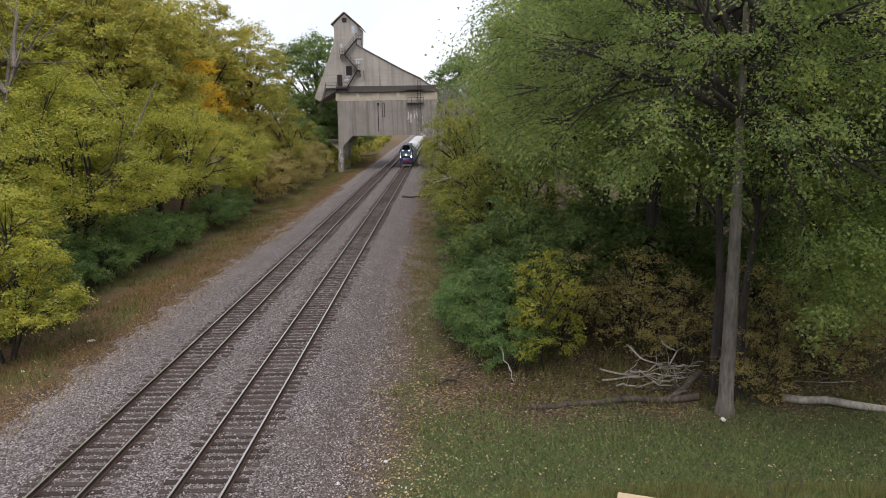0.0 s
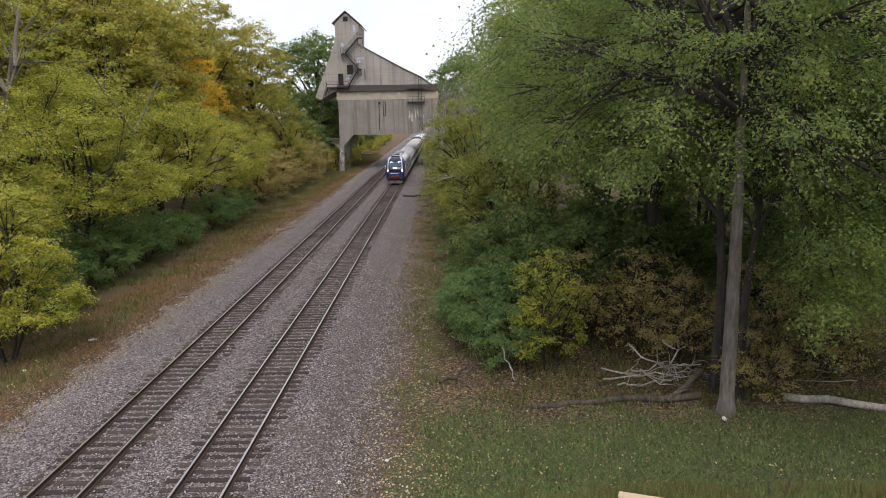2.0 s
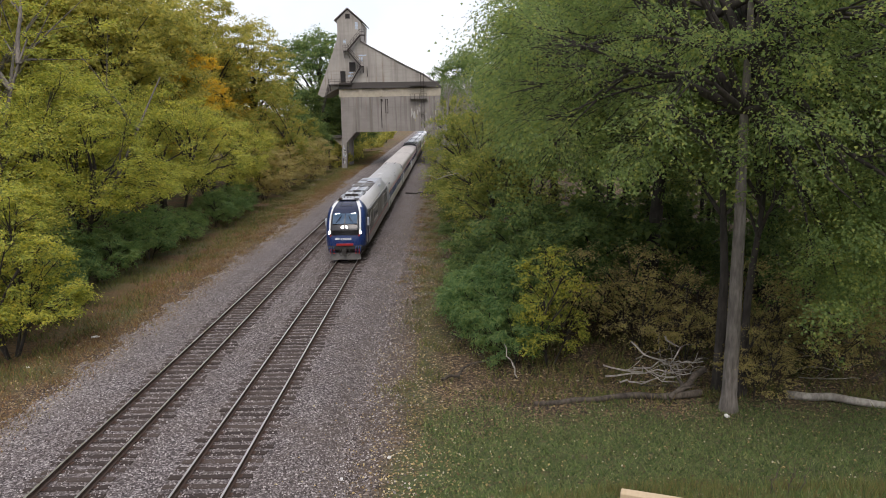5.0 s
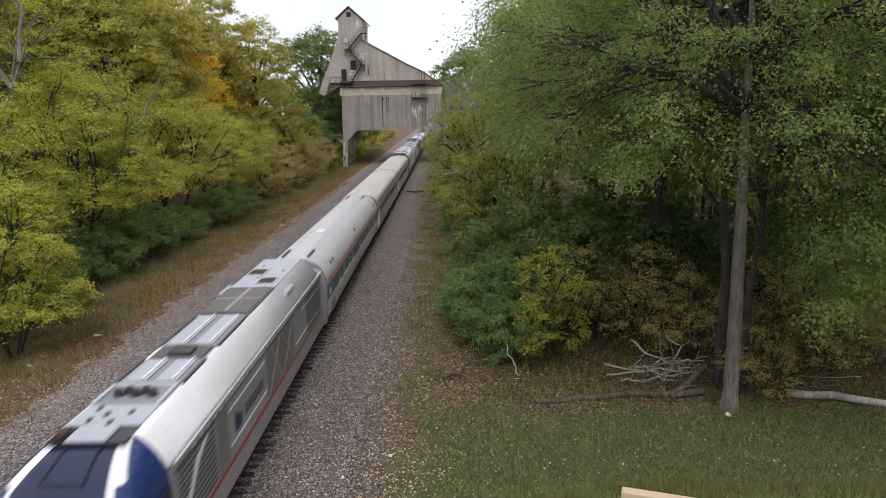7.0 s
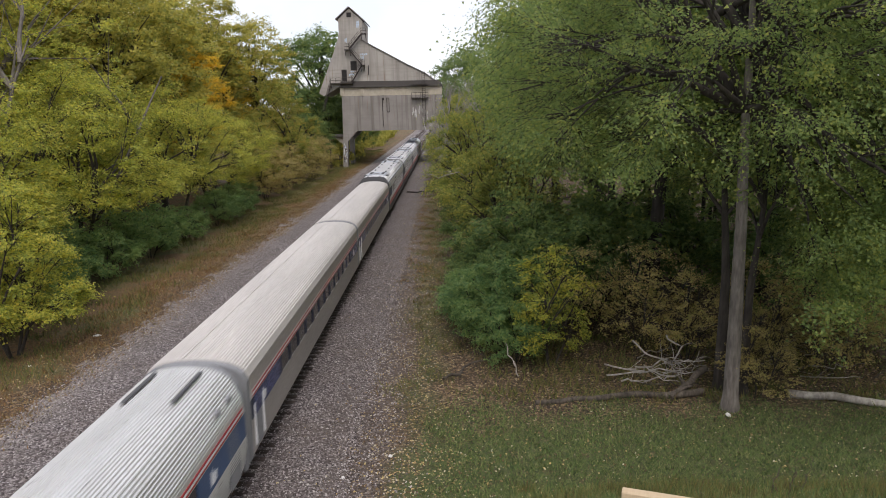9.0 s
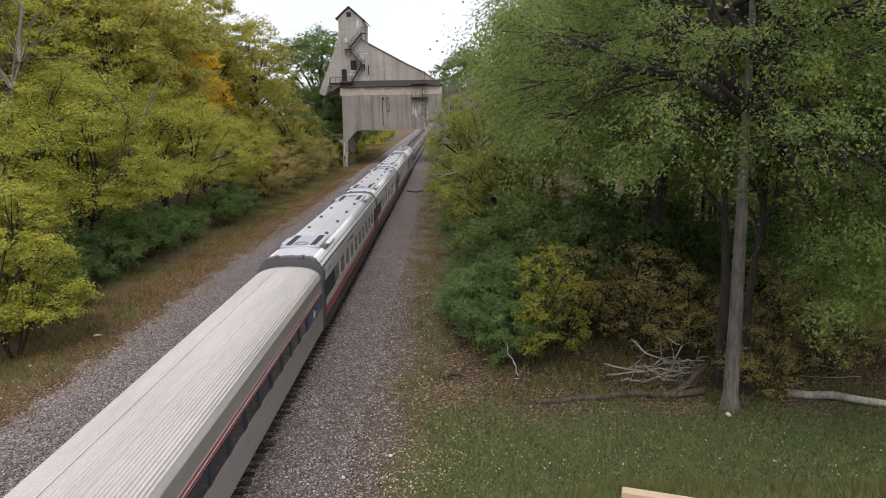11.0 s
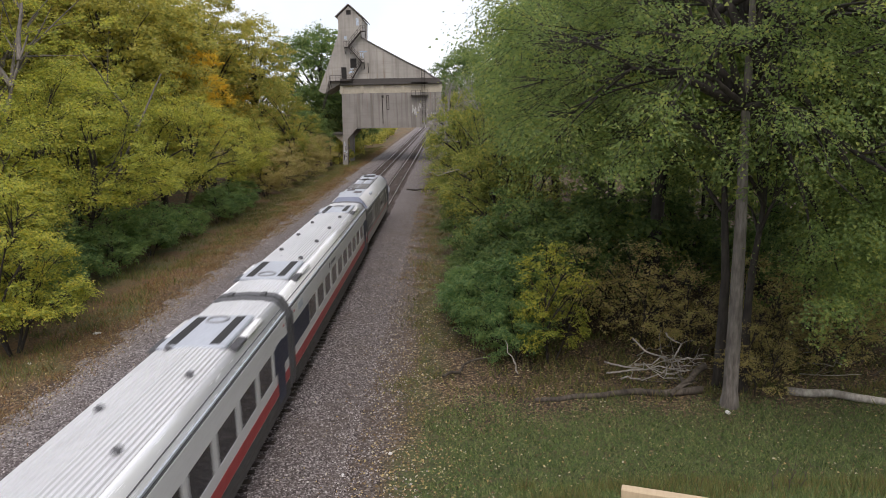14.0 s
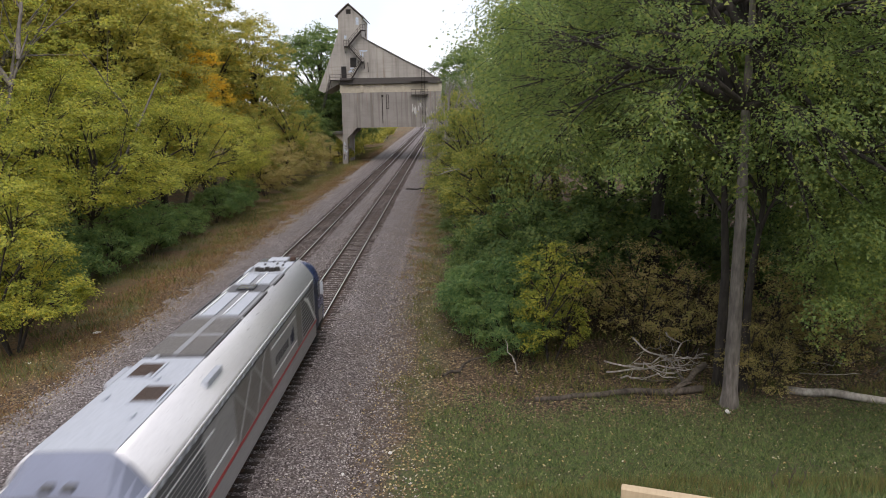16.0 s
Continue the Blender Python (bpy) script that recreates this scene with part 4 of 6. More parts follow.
def ground_cover():
    rng = np.random.default_rng(41)
    x, y = rng.uniform(-1.0, 20, 110000), 14.5 + 12.5 * rng.random(110000) ** 0.9
    keep = (y < 24.5 + 0.8 * np.sin(x * 1.3) + rng.normal(0, 0.8, len(x))) & (x > -0.8 + 0.5 * np.sin(y) + rng.normal(0, 0.5, len(x)))
    blades("lawn_grass", "short green grass on the bank below the bridge", 42, x[keep], y[keep], 0.15, 0.014, GRASS, 0.75)
    x, y = clumped(rng, 9000, 2, 20, 15.0, 18.4, 0.25, 160)
    blades("long_grass", "pale seeding grass on the bank", 43, x, y, 0.42, 0.008, VERGE)
    x, y = clumped(rng, 64000, -20.8, -16.6, 16, 200, 0.45, 1500)
    blades("dry_weeds", "reddish-brown dry weeds along the ballast", 44, x, y, 0.20, 0.016, DRY, 0.7)
    x, y = clumped(rng, 42000, -24.5, -18.6, 20, 210, 0.5, 560)
    blades("verge_weeds", "green and yellow weeds below the trees", 45, x, y, 0.38, 0.022, VERGE, 0.5)
    x, y = clumped(rng, 16000, -2.4, 1.0, 22, 125, 0.35, 260)
    blades("cess_weeds", "low weeds beside the east ballast edge", 46, x, y, 0.24, 0.016, VERGE, 0.6)
    x, y = clumped(rng, 9000, -3.0, -0.8, 40, 140, 0.3, 200)
    blades("cess_dry_weeds", "low brown weeds beside the east ballast edge", 47, x, y, 0.18, 0.016, DRY, 0.7)
    x, y = clumped(rng, 9000, 1.5, 20, 24.8, 33, 0.3, 420)
    blades("undergrowth", "dark low undergrowth and seedlings on the wood floor", 48, x, y, 0.35, 0.02, VERGE, 0.6)
    x, y = clumped(rng, 12000, -17.6, -15.2, 14, 110, 0.4, 500)
    blades("ballast_edge_weeds", "dry brown weeds creeping over the ballast edge", 49, x, y, 0.12, 0.02, DRY, 0.9)
    # fallen leaves
    n = 24000
    x = np.concatenate([rng.normal(-1.3, 1.3, n // 2), rng.uniform(0, 20, n // 4), rng.uniform(-20, -15.5, n - n // 2 - n // 4)])
    y = np.concatenate([15 + 75 * rng.random(n // 2) ** 1.7, rng.uniform(16, 32, n // 4), 15 + 75 * rng.random(n - n // 2 - n // 4) ** 1.5])
    z = np.maximum(ground_height(x, y), np.where(np.abs(x + 9.5) < 7.5, ballast_height(x, y), -9)) + 0.015
    o = leaves("fallen_leaves", rng, np.stack([x, y, z], 1), 0.085, 0.0, FALLEN, None, droop=0.0, slim=0.75, fold=True)
    tagged(o, "scattered brown and yellow fallen leaves", kind="stuff")
    # loose stones on the ballast
    n = 52000
    x = np.where(rng.random(n) < 0.16, -3.6 + np.abs(rng.normal(0, 1.1, n)), rng.uniform(-16.9, -3.2, n))
    y = 14 + 46 * rng.random(n) ** 1.5
    for t in TRACKS:
        for r in (-0.7535, 0.7535):
            x = np.where(np.abs(x - t - r) < 0.11, x + 0.24, x)
    s = rng.uniform(0.018, 0.045, n)
    z = np.maximum(ballast_height(x, y), ground_height(x, y)) + s * 0.3
    octa = np.array([(1, 0, 0), (0, 1, 0), (-1, 0, 0), (0, -1, 0), (0, 0, 1), (0, 0, -1)], float)
    q = octa[None] * rng.uniform(0.6, 1.25, (n, 6, 1)) + rng.normal(0, 0.16, (n, 6, 3))
    a = rng.uniform(0, math.tau, n)
    rot = np.stack([np.stack([np.cos(a), -np.sin(a)], 1), np.stack([np.sin(a), np.cos(a)], 1)], 1)
    q[:, :, :2] = np.einsum("nij,nkj->nki", rot, q[:, :, :2])
    v = (q * s[:, None, None] + np.stack([x, y, z], 1)[:, None]).reshape(-1, 3)
    f = np.array([(0, 1, 4), (1, 2, 4), (2, 3, 4), (3, 0, 4)])
    f = (f[None] + (np.arange(n) * 6)[:, None, None]).reshape(-1, 3)
    tagged(arrays("loose_ballast", v, f, GRAVEL), "loose angular grey ballast stones", kind="stuff")


def bough(name, label, category, seed, a, b, r0, r1, material, wander=0.12, forks=0, group=""):
    """A fallen log or branch from a to b, with a few forks."""
    rng = np.random.default_rng(seed)
    a, b = np.array(a, float), np.array(b, float)
    n = 9
    pts = a + (b - a) * np.linspace(0, 1, n)[:, None] + rng.normal(0, wander, (n, 3)) * np.array((1, 1, 0.5)) * np.sin(np.linspace(0, math.pi, n))[:, None]
    w = Wood()
    w.add(pts, r0, r1, 8)
    thing = tagged(w.mesh(name, material, None), label, category, group)
    for k in range(forks):
        i = rng.integers(2, n - 1)
        d = (b - a) / np.linalg.norm(b - a) * 0.5 + rng.normal(0, 0.6, 3) + np.array((0, 0, 0.35))
        w = Wood()
        w.add(limb(rng, pts[i], d / np.linalg.norm(d), np.linalg.norm(b - a) * rng.uniform(0.2, 0.45), 0.2, -0.05, 5), r1 * 0.8, 0.008, 5)
        w.mesh("fork", material, thing)
    return thing


def dead_wood():
    bough("fallen_log", "long grey fallen log at the edge of the grass", "log", 51, (3.3, 24.9, -0.45), (10.0, 25.6, -0.42), 0.10, 0.16, LOGWOOD, 0.10, 1)
    bough("fallen_log", "broken fallen log leaning on the ground", "log", 52, (8.6, 25.2, -0.45), (10.4, 26.5, 0.2), 0.10, 0.14, LOGWOOD, 0.05, 2)
    bough("fallen_log", "bleached fallen trunk lying under the trees", "log", 53, (13.2, 25.3, -0.42), (19.0, 23.3, -0.42), 0.17, 0.13, DEADWOOD, 0.10, 0)
    spots = [((6.6, 28.0, -0.35), (10.4, 27.2, 0.1)), ((6.4, 27.6, 0.3), (9.2, 27.4, -0.2)), ((7.6, 27.9, 1.2), (9.4, 27.3, -0.1)), ((8.9, 27.6, 1.5), (9.5, 27.3, -0.2)), ((7.0, 27.2, -0.3), (9.0, 26.6, 0.1)), ((8.0, 28.8, -0.3), (10.6, 27.8, 0.3))]
    for k, (a, b) in enumerate(spots):
        a, b = (a[0], a[1] - 0.7, a[2]), (b[0], b[1] - 0.7, b[2])
        bough("dead_branch", "pale dead branch lying in the undergrowth", "branch", 60 + k, a, b, 0.042, 0.02, DEADWOOD, 0.2, 7, "dead branches")
    bough("dead_branch", "crooked dark branch lying on leaf litter", "branch", 71, (-0.25, 27.2, -0.35), (2.3, 29.6, -0.1), 0.07, 0.03, LOGWOOD, 0.22, 2, "dead branches")
    bough("dead_branch", "thin pale stick in the shrubs", "branch", 72, (2.9, 27.2, -0.3), (2.4, 27.8, 1.0), 0.03, 0.02, DEADWOOD, 0.06, 1, "dead branches")
    rng = np.random.default_rng(99)
    for k in range(16):
        x, y = rng.uniform(4, 19), rng.uniform(26, 31)
        a = rng.uniform(-0.6, 0.6)
        bough("dead_branch", "thin grey twig lying on the wood floor", "branch", 100 + k, (x, y, -0.45), (x + 2.2 * math.cos(a), y + 2.2 * math.sin(a), rng.uniform(-0.4, 0.7)), 0.03, 0.012, DEADWOOD if k % 2 else LOGWOOD, 0.15, 3, "dead branches")
    bough("stick", "black broken stick on the ballast edge", "stick", 73, (-5.3, 93.4, -0.12), (-1.6, 94.0, -0.25), 0.13, 0.06, IRON, 0.10, 2)
    bough("stick", "small dark stick on the ballast", "stick", 74, (-4.25, 22.9, -0.24), (-3.65, 23.1, -0.27), 0.022, 0.012, LOGWOOD, 0.04, 1)
    for k, (x, y) in enumerate(((-0.3, 60), (-0.6, 74), (0.2, 88), (-0.4, 104))):     # bare twigs reaching out over the cess
        bough("bare_branch", "thin bare grey branch over the track side", "branch", 80 + k, (3.4, y, 5.2 + k * 1.6), (-1.6 + 0.3 * k, y - 4, 5.6 + k * 1.9), 0.07, 0.012, DEADWOOD, 0.45, 7, "bare branches")
    # dead weed stalks on the bank
    for k, (x, y) in enumerate(((8.5, 16.8), (8.9, 16.6), (9.4, 16.9), (12.0, 17.0))):
        z = float(ground_height(x, y))
        bough("dead_weed", "dry brown weed stalk on the bank", "weed", 90 + k, (x, y, z - 0.05), (x + 0.15, y - 0.1, z + 0.85), 0.012, 0.006, LOGWOOD, 0.05, 5, "dead weeds")


def litter_and_board():
    rnd = random.Random(6)
    for x, y, w, h in ((-2.0, 21.0, 0.09, 0.06), (10.2, 23.6, 0.10, 0.12), (-18.4, 34.5, 0.20, 0.07), (-19.5, 30.3, 0.09, 0.08), (-3.4, 19.8, 0.07, 0.05)):
        z = max(float(ground_height(x, y)), float(ballast_height(x, y)) if abs(x + 9.5) < 7 else -9)
        o = part("litter", boxes((-w, w, -w * 0.7, w * 0.7, 0, h), bevel=h * 0.35), LITTER, None)
        o.matrix_basis = pose(x, y, z - 0.01, rnd.uniform(-15, 15), rnd.uniform(-15, 15), rnd.uniform(0, 180))
        tagged(o, "small scrap of white litter on the ground", "litter", "litter")
    # the corner of a timber rail on the bank, close to the eye
    rail = tagged(new("timber_rail"), "new sawn timber rail with marker scribbles on a post", "fence rail")
    rail.matrix_basis = pose(0.68, 2.51, 9.172, 0, 0, -19.0)
    part("plank", boxes((0.0, 1.6, -0.004, 0.040, -0.14, 0.0), bevel=0.004), RAW_WOOD, rail)
    part("post", boxes((0.9, 0.99, 0.041, 0.13, -2.6, -0.02), bevel=0.004), RAW_WOOD, rail)
    for k in range(14):
        x, z = 0.05 + k * 0.012 + rnd.uniform(0, 0.004), -0.03 - rnd.uniform(0, 0.03)
        part("scribble", boxes((x, x + 0.0035, -0.0065, -0.0045, z - rnd.uniform(0.008, 0.03), z), (x, x + 0.011, -0.0065, -0.0045, z - 0.004, z - 0.001)), INK if k % 3 else INK_RED, rail)


ground_cover()
dead_wood()
litter_and_board()


# ---- the train ----
SILVER = painted("silver_roof_paint", (0.74, 0.74, 0.75), 0.33, 0.25, 0.3, (1, 0.25, 1))
GREY_SIDE = painted("mid_grey_livery", (0.30, 0.30, 0.30), 0.4, 0.1, 0.3, (1, 0.25, 1))
HOOD = painted("blue_grey_hood", (0.20, 0.22, 0.29), 0.45, 0.0, 0.3)
GREY_PANEL = painted("taupe_grey_livery", (0.185, 0.175, 0.165), 0.45, 0.1, 0.3, (1, 0.3, 1))
GREY_LIGHT = painted("light_grey_plate", (0.44, 0.47, 0.52), 0.5, 0.0, 0.3, (1, 0.3, 1))
BLUE = painted("deep_blue_livery", (0.016, 0.04, 0.15), 0.28, 0.0, 0.2)
VISOR = painted("gloss_midnight_visor", (0.012, 0.020, 0.055), 0.16, 0.0, 0.15)
BAND_BLUE = painted("faded_blue_window_band", (0.035, 0.085, 0.19), 0.4, 0.0, 0.3)
NAVY = painted("navy_window_band", (0.018, 0.025, 0.055), 0.5, 0.0, 0.2)
WHITE = painted("white_livery_stripe", (0.78, 0.79, 0.80), 0.35, 0.0, 0.15)
WHITE_BODY = painted("off_white_car_side", (0.60, 0.60, 0.59), 0.38, 0.05, 0.25, (1, 0.25, 1))
RED = painted("red_livery_stripe", (0.36, 0.02, 0.02), 0.35, 0.0, 0.25, (1, 0.25, 1))
BLACK = painted("gloss_black_mask", (0.022, 0.023, 0.026), 0.22, 0.0, 0.3)
UNDER = painted("sooty_underframe", (0.035, 0.031, 0.028), 0.8, 0.2, 0.5)
STAINLESS = painted("fluted_stainless_steel", (0.70, 0.695, 0.685), 0.33, 0.55, 0.3, (1, 0.15, 1))
STAIN_ROOF = painted("ribbed_roof_with_road_dust", (0.60, 0.565, 0.53), 0.5, 0.1, 0.4, (1, 0.12, 1))
HORIZON_SIDE = painted("dusty_silver_side", (0.43, 0.40, 0.37), 0.5, 0.3, 0.35, (1, 0.2, 1))
RIBBED_WHITE = painted("ribbed_white_roof", (0.66, 0.66, 0.665), 0.34, 0.25, 0.3, (1, 0.12, 1))
COLLAR = painted("grey_end_collar", (0.27, 0.275, 0.285), 0.55, 0.1, 0.35)
COLLAR_DARK = painted("dark_grey_collar", (0.10, 0.10, 0.105), 0.6, 0.1, 0.35)
RUBBER = painted("black_rubber_bellows", (0.02, 0.02, 0.02), 0.85)
STEEL = painted("worn_wheel_steel", (0.12, 0.105, 0.095), 0.55, 0.7, 0.5)
REDLAMP = painted("red_marker_lens", (0.35, 0.03, 0.02), 0.25)
HOSE_BLUE = painted("blue_hose", (0.03, 0.09, 0.26), 0.5)
PILOT = painted("scuffed_dark_grey_steel", (0.10, 0.095, 0.09), 0.6, 0.2, 0.5)
CHROME = painted("bright_ribbed_metal", (0.86, 0.86, 0.86), 0.24, 0.3, 0.08, (1, 0.12, 1))
SKIRT = painted("sooty_grey_skirt", (0.07, 0.066, 0.064), 0.7, 0.1, 0.4, (1, 0.2, 1))
HATCH = painted("rusty_brown_grille", (0.085, 0.058, 0.045), 0.8, 0.2, 0.5)


def glass_material():
    g = Graph("dark_tinted_glass", 0.08)
    g.color(g.ramp(g.noise(0.7, 3), [(0.3, (0.012, 0.014, 0.017)), (0.7, (0.028, 0.030, 0.034))]))
    g.b.inputs["Specular IOR Level"].default_value = 0.25
    return g.m


def lamp_material():
    g = Graph("lit_headlamp", 0.2)
    g.color((0.9, 0.9, 0.88))
    g.b.inputs["Emission Color"].default_value = (1.0, 0.97, 0.9, 1)
    g.b.inputs["Emission Strength"].default_value = 9.0
    return g.m


def screen_material():
    """Windscreen: smooth glass over a dim cab, blue sky reflection painted into the colour."""
    g = Graph("windscreen_glass", 0.05)
    g.color(g.ramp(g.noise(1.4, 3), [(0.35, (0.04, 0.08, 0.14)), (0.65, (0.09, 0.14, 0.21))]))
    g.b.inputs["Specular IOR Level"].default_value = 0.3
    return g.m


GLASS, LAMP, SCREEN = glass_material(), lamp_material(), screen_material()
HALF_W = 1.47


def section(points, rib=0.0, pitch=0.09, lo=None, hi=None):
    """A whole outline from its right half (bottom to crown); ribs are raised where z lies between lo and hi."""
    pts = [Vector((x, z)) for x, z in points]
    if rib:
        dense = []
        for a, b in zip(pts, pts[1:]):
            n = max(1, round((b - a).length / (pitch / 4)))
            nrm = Vector((b.y - a.y, a.x - b.x)).normalized()
            for k in range(n):
                dense.append((a.lerp(b, k / n), nrm))
        dense.append((pts[-1], Vector((0, 1))))
        pts = []
        for k, (v, nrm) in enumerate(dense):
            on = (lo is None or v.y >= lo) and (hi is None or v.y <= hi)
            pts.append(v + nrm * (rib if on and k % 4 in (1, 2) else 0.0))
    right = [(v.x, v.y) for v in pts]
    left = [(-x, z) for x, z in reversed(right) if x > 1e-4]
    return right + left


def extruded(name, outline, y0, y1, material, parent, label="", smooth=False):
    return part(name, prism(bmesh.new(), outline, y0, y1), material, parent, label, smooth)


def wheel_bm(r):
    bm = bmesh.new()
    prof = [(0.06, 0.10), (0.06, 0.28), (0.035, 0.32), (0.035, r - 0.09), (0.07, r - 0.07), (0.07, r), (-0.045, r + 0.004), (-0.05, r + 0.03), (-0.075, r + 0.03),
            (-0.075, r - 0.07), (-0.02, r - 0.09), (-0.02, 0.32), (-0.06, 0.28), (-0.06, 0.10)]
    for side in (-1, 1):
        rings = []
        for x, q in prof:
            rings.append([bm.verts.new((side * (0.79 + x), q * math.cos(a * math.tau / 20), q * math.sin(a * math.tau / 20))) for a in range(20)])
        for a, b in zip(rings, rings[1:]):
            for k in range(20):
                bm.faces.new((a[k], a[(k + 1) % 20], b[(k + 1) % 20], b[k]))
    tube(bm, [(-0.9, 0, 0), (0.9, 0, 0)], 0.09, 10)
    for s in (-1, 1):
        for k in range(4):
            a = k * math.tau / 4
            box(bm, s * 0.865 - 0.01, s * 0.865 + 0.01, math.cos(a) * 0.2 - 0.03, math.cos(a) * 0.2 + 0.03, math.sin(a) * 0.2 - 0.03, math.sin(a) * 0.2 + 0.03)
    bmesh.ops.recalc_face_normals(bm, faces=bm.faces)
    return bm


def bogie(parent, y, base, r):
    bm = bmesh.new()
    for s in (-1, 1):
        x = s * 1.08
        prism(bm, [(x - 0.09, 0.55), (x + 0.09, 0.55), (x + 0.09, 0.85), (x - 0.09, 0.85)], -base / 2 - 0.55, base / 2 + 0.55)
        for q in (-base / 2, base / 2):
            box(bm, x - 0.13, x + 0.13, q - 0.2, q + 0.2, 0.32, 0.72, bevel=0.03)
        for q in (-0.28, 0.28):
            tube(bm, [(x, q, 0.45), (x, q, 1.0)], 0.14, 8)
        box(bm, x - 0.1, x + 0.1, -0.5, 0.5, 0.35, 0.5)
    box(bm, -1.0, 1.0, -0.3, 0.3, 0.5, 0.85)
    b = part("bogie", bm, UNDER, parent, "grimy steel bogie frame")
    b.location = (0, y, 0)
    for q in (-base / 2, base / 2):
        w = part("wheelset", wheel_bm(r), STEEL, b, "steel wheels on an axle")
        w.location = (0, q, r)
    return b


def strip(name, y0, y1, z0, z1, material, parent, x=HALF_W, label="", sides=(1, -1), deep=0.012):
    """A flat band on the body side."""
    for s in sides:
        part(name, boxes((min(s * (x - 0.02), s * (x + deep)), max(s * (x - 0.02), s * (x + deep)), y0, y1, z0, z1)), material, parent, label)


def slanted(name, pts, x, material, parent, label="", deep=0.01):
    """A flat shape on both body sides, given in y, z."""
    for s in (1, -1):
        bm = bmesh.new()
        a = [bm.verts.new((s * x, y, z)) for y, z in pts]
        b = [bm.verts.new((s * (x + deep), y, z)) for y, z in pts]
        bm.faces.new(b)
        n = len(pts)
        for i in range(n):
            bm.faces.new((a[i], a[(i + 1) % n], b[(i + 1) % n], b[i]))
        bmesh.ops.recalc_face_normals(bm, faces=bm.faces)
        part(name, bm, material, parent, label)


def emblem(y, z, size, x, material, parent):
    """Three curved blades, a plain device in place of the mark."""
    for k in range(3):
        o = k * size * 0.28
        slanted("emblem", [(y + o, z), (y + o + size * 0.18, z), (y + o + size * 0.30, z + size * 0.45), (y + o + size * 0.12, z + size * (0.85 - 0.18 * k))], x, material, parent)


def word_bar(y0, y1, z, h, x, material, parent):
    """Bars where there is lettering."""
    n = 6
    w = (y1 - y0) / n
    for k in range(n):
        slanted("lettering", [(y0 + k * w, z), (y0 + k * w + w * 0.7, z), (y0 + k * w + w * 0.7, z + h), (y0 + k * w, z + h)], x, material, parent)


def locomotive():
    loco = tagged(new("locomotive"), "blue-nosed grey diesel passenger locomotive with lit headlamps", "locomotive")
    L = 21.3
    half = [(0.0, 0.75), (1.40, 0.75), (HALF_W, 0.95), (HALF_W, 3.42), (1.36, 3.5), (1.22, 3.72), (1.02, 4.0), (0.84, 4.17), (0.78, 4.2), (0.0, 4.22)]
    extruded("body", section(half), 3.0, L - 1.25, GREY_SIDE, loco, "mid grey body side")
    bm = bmesh.new()          # the hipped end that meets the coaches
    ring = section(half)
    a = [bm.verts.new((x, L - 1.25, z)) for x, z in ring]
    b = [bm.verts.new((x * 0.96, L - 0.3, min(z, 3.42 + (z - 3.42) * 0.25))) for x, z in ring]
    bm.faces.new(a)
    bm.faces.new(list(reversed(b)))
    for i in range(len(ring)):
        f = bm.faces.new((a[i], b[i], b[(i + 1) % len(ring)], a[(i + 1) % len(ring)]))
        f.material_index = 1 if min(a[i].co.z, a[(i + 1) % len(ring)].co.z) > 3.41 else 0
    bmesh.ops.recalc_face_normals(bm, faces=bm.faces)
    part("hipped_end", bm, [GREY_SIDE, HOOD], loco, "blue-grey hipped roof end")
    for x in (-0.34, 0.08):
        part("end_lamp", boxes((x, x + 0.26, L - 0.72, L - 0.5, 3.74, 3.86), bevel=0.03), COLLAR_DARK, loco)
    sh = [(1.478, 3.44), (1.44, 3.52), (1.385, 3.63), (1.31, 3.75), (1.21, 3.88), (1.10, 4.0), (0.98, 4.11), (0.88, 4.185), (0.79, 4.217)]
    for s in (1, -1):
        bm = bmesh.new()
        prism(bm, [(s * x, z) for x, z in sh] + [(s * (x - 0.06), z - 0.05) for x, z in reversed(sh)], 2.95, L - 1.25)
        part("roof_shoulder", bm, SILVER, loco, "rounded silver roof shoulder", True)
        part("gutter", boxes((min(s * 1.455, s * 1.515), max(s * 1.455, s * 1.515), 3.2, L - 0.4, 3.37, 3.42)), SILVER, loco)
        part("side_rail", boxes((min(s * 1.455, s * 1.495), max(s * 1.455, s * 1.495), 3.2, L - 0.4, 3.16, 3.21)), COLLAR_DARK, loco)
        for k in range(34):
            part("cleat", boxes((min(s * 1.47, s * 1.515), max(s * 1.47, s * 1.515), 4.2 + k * 0.48, 4.42 + k * 0.48, 3.23, 3.34)), GREY_LIGHT, loco)
    # the moulded nose: levels of height, each a rounded plan curve
    levels = [(0.62, 0.30, 1.30), (0.80, 0.12, 1.40), (1.05, 0.05, 1.45), (1.40, 0.0, 1.47), (1.70, 0.02, 1.475), (1.95, 0.08, 1.475), (2.30, 0.20, 1.47), (2.50, 0.30, 1.465), (2.62, 0.38, 1.46),
              (2.95, 0.60, 1.45), (3.30, 0.86, 1.42), (3.60, 1.12, 1.34), (3.78, 1.42, 1.24), (3.95, 1.80, 1.10), (4.08, 2.2, 0.97), (4.17, 2.60, 0.86), (4.21, 2.9, 0.80)]
    bm = bmesh.new()
    us = (0.0, 0.30, 0.60, 0.72, 0.81, 0.93, 1.0, 1.0, 1.0)
    ys = (0.0, 0.01, 0.05, 0.09, 0.22, 0.45, 0.80, 1.3, None)
    rows = []
    for z, f, w in levels:
        right = []
        for u, dy in zip(us, ys):
            y = 3.02 if dy is None else min(f + dy * (1 - 0.25 * (z > 3.7)), 3.0)
            right.append((u * w, y, z))
        rows.append([(-x, y, z) for x, y, z in reversed(right[1:])] + right)
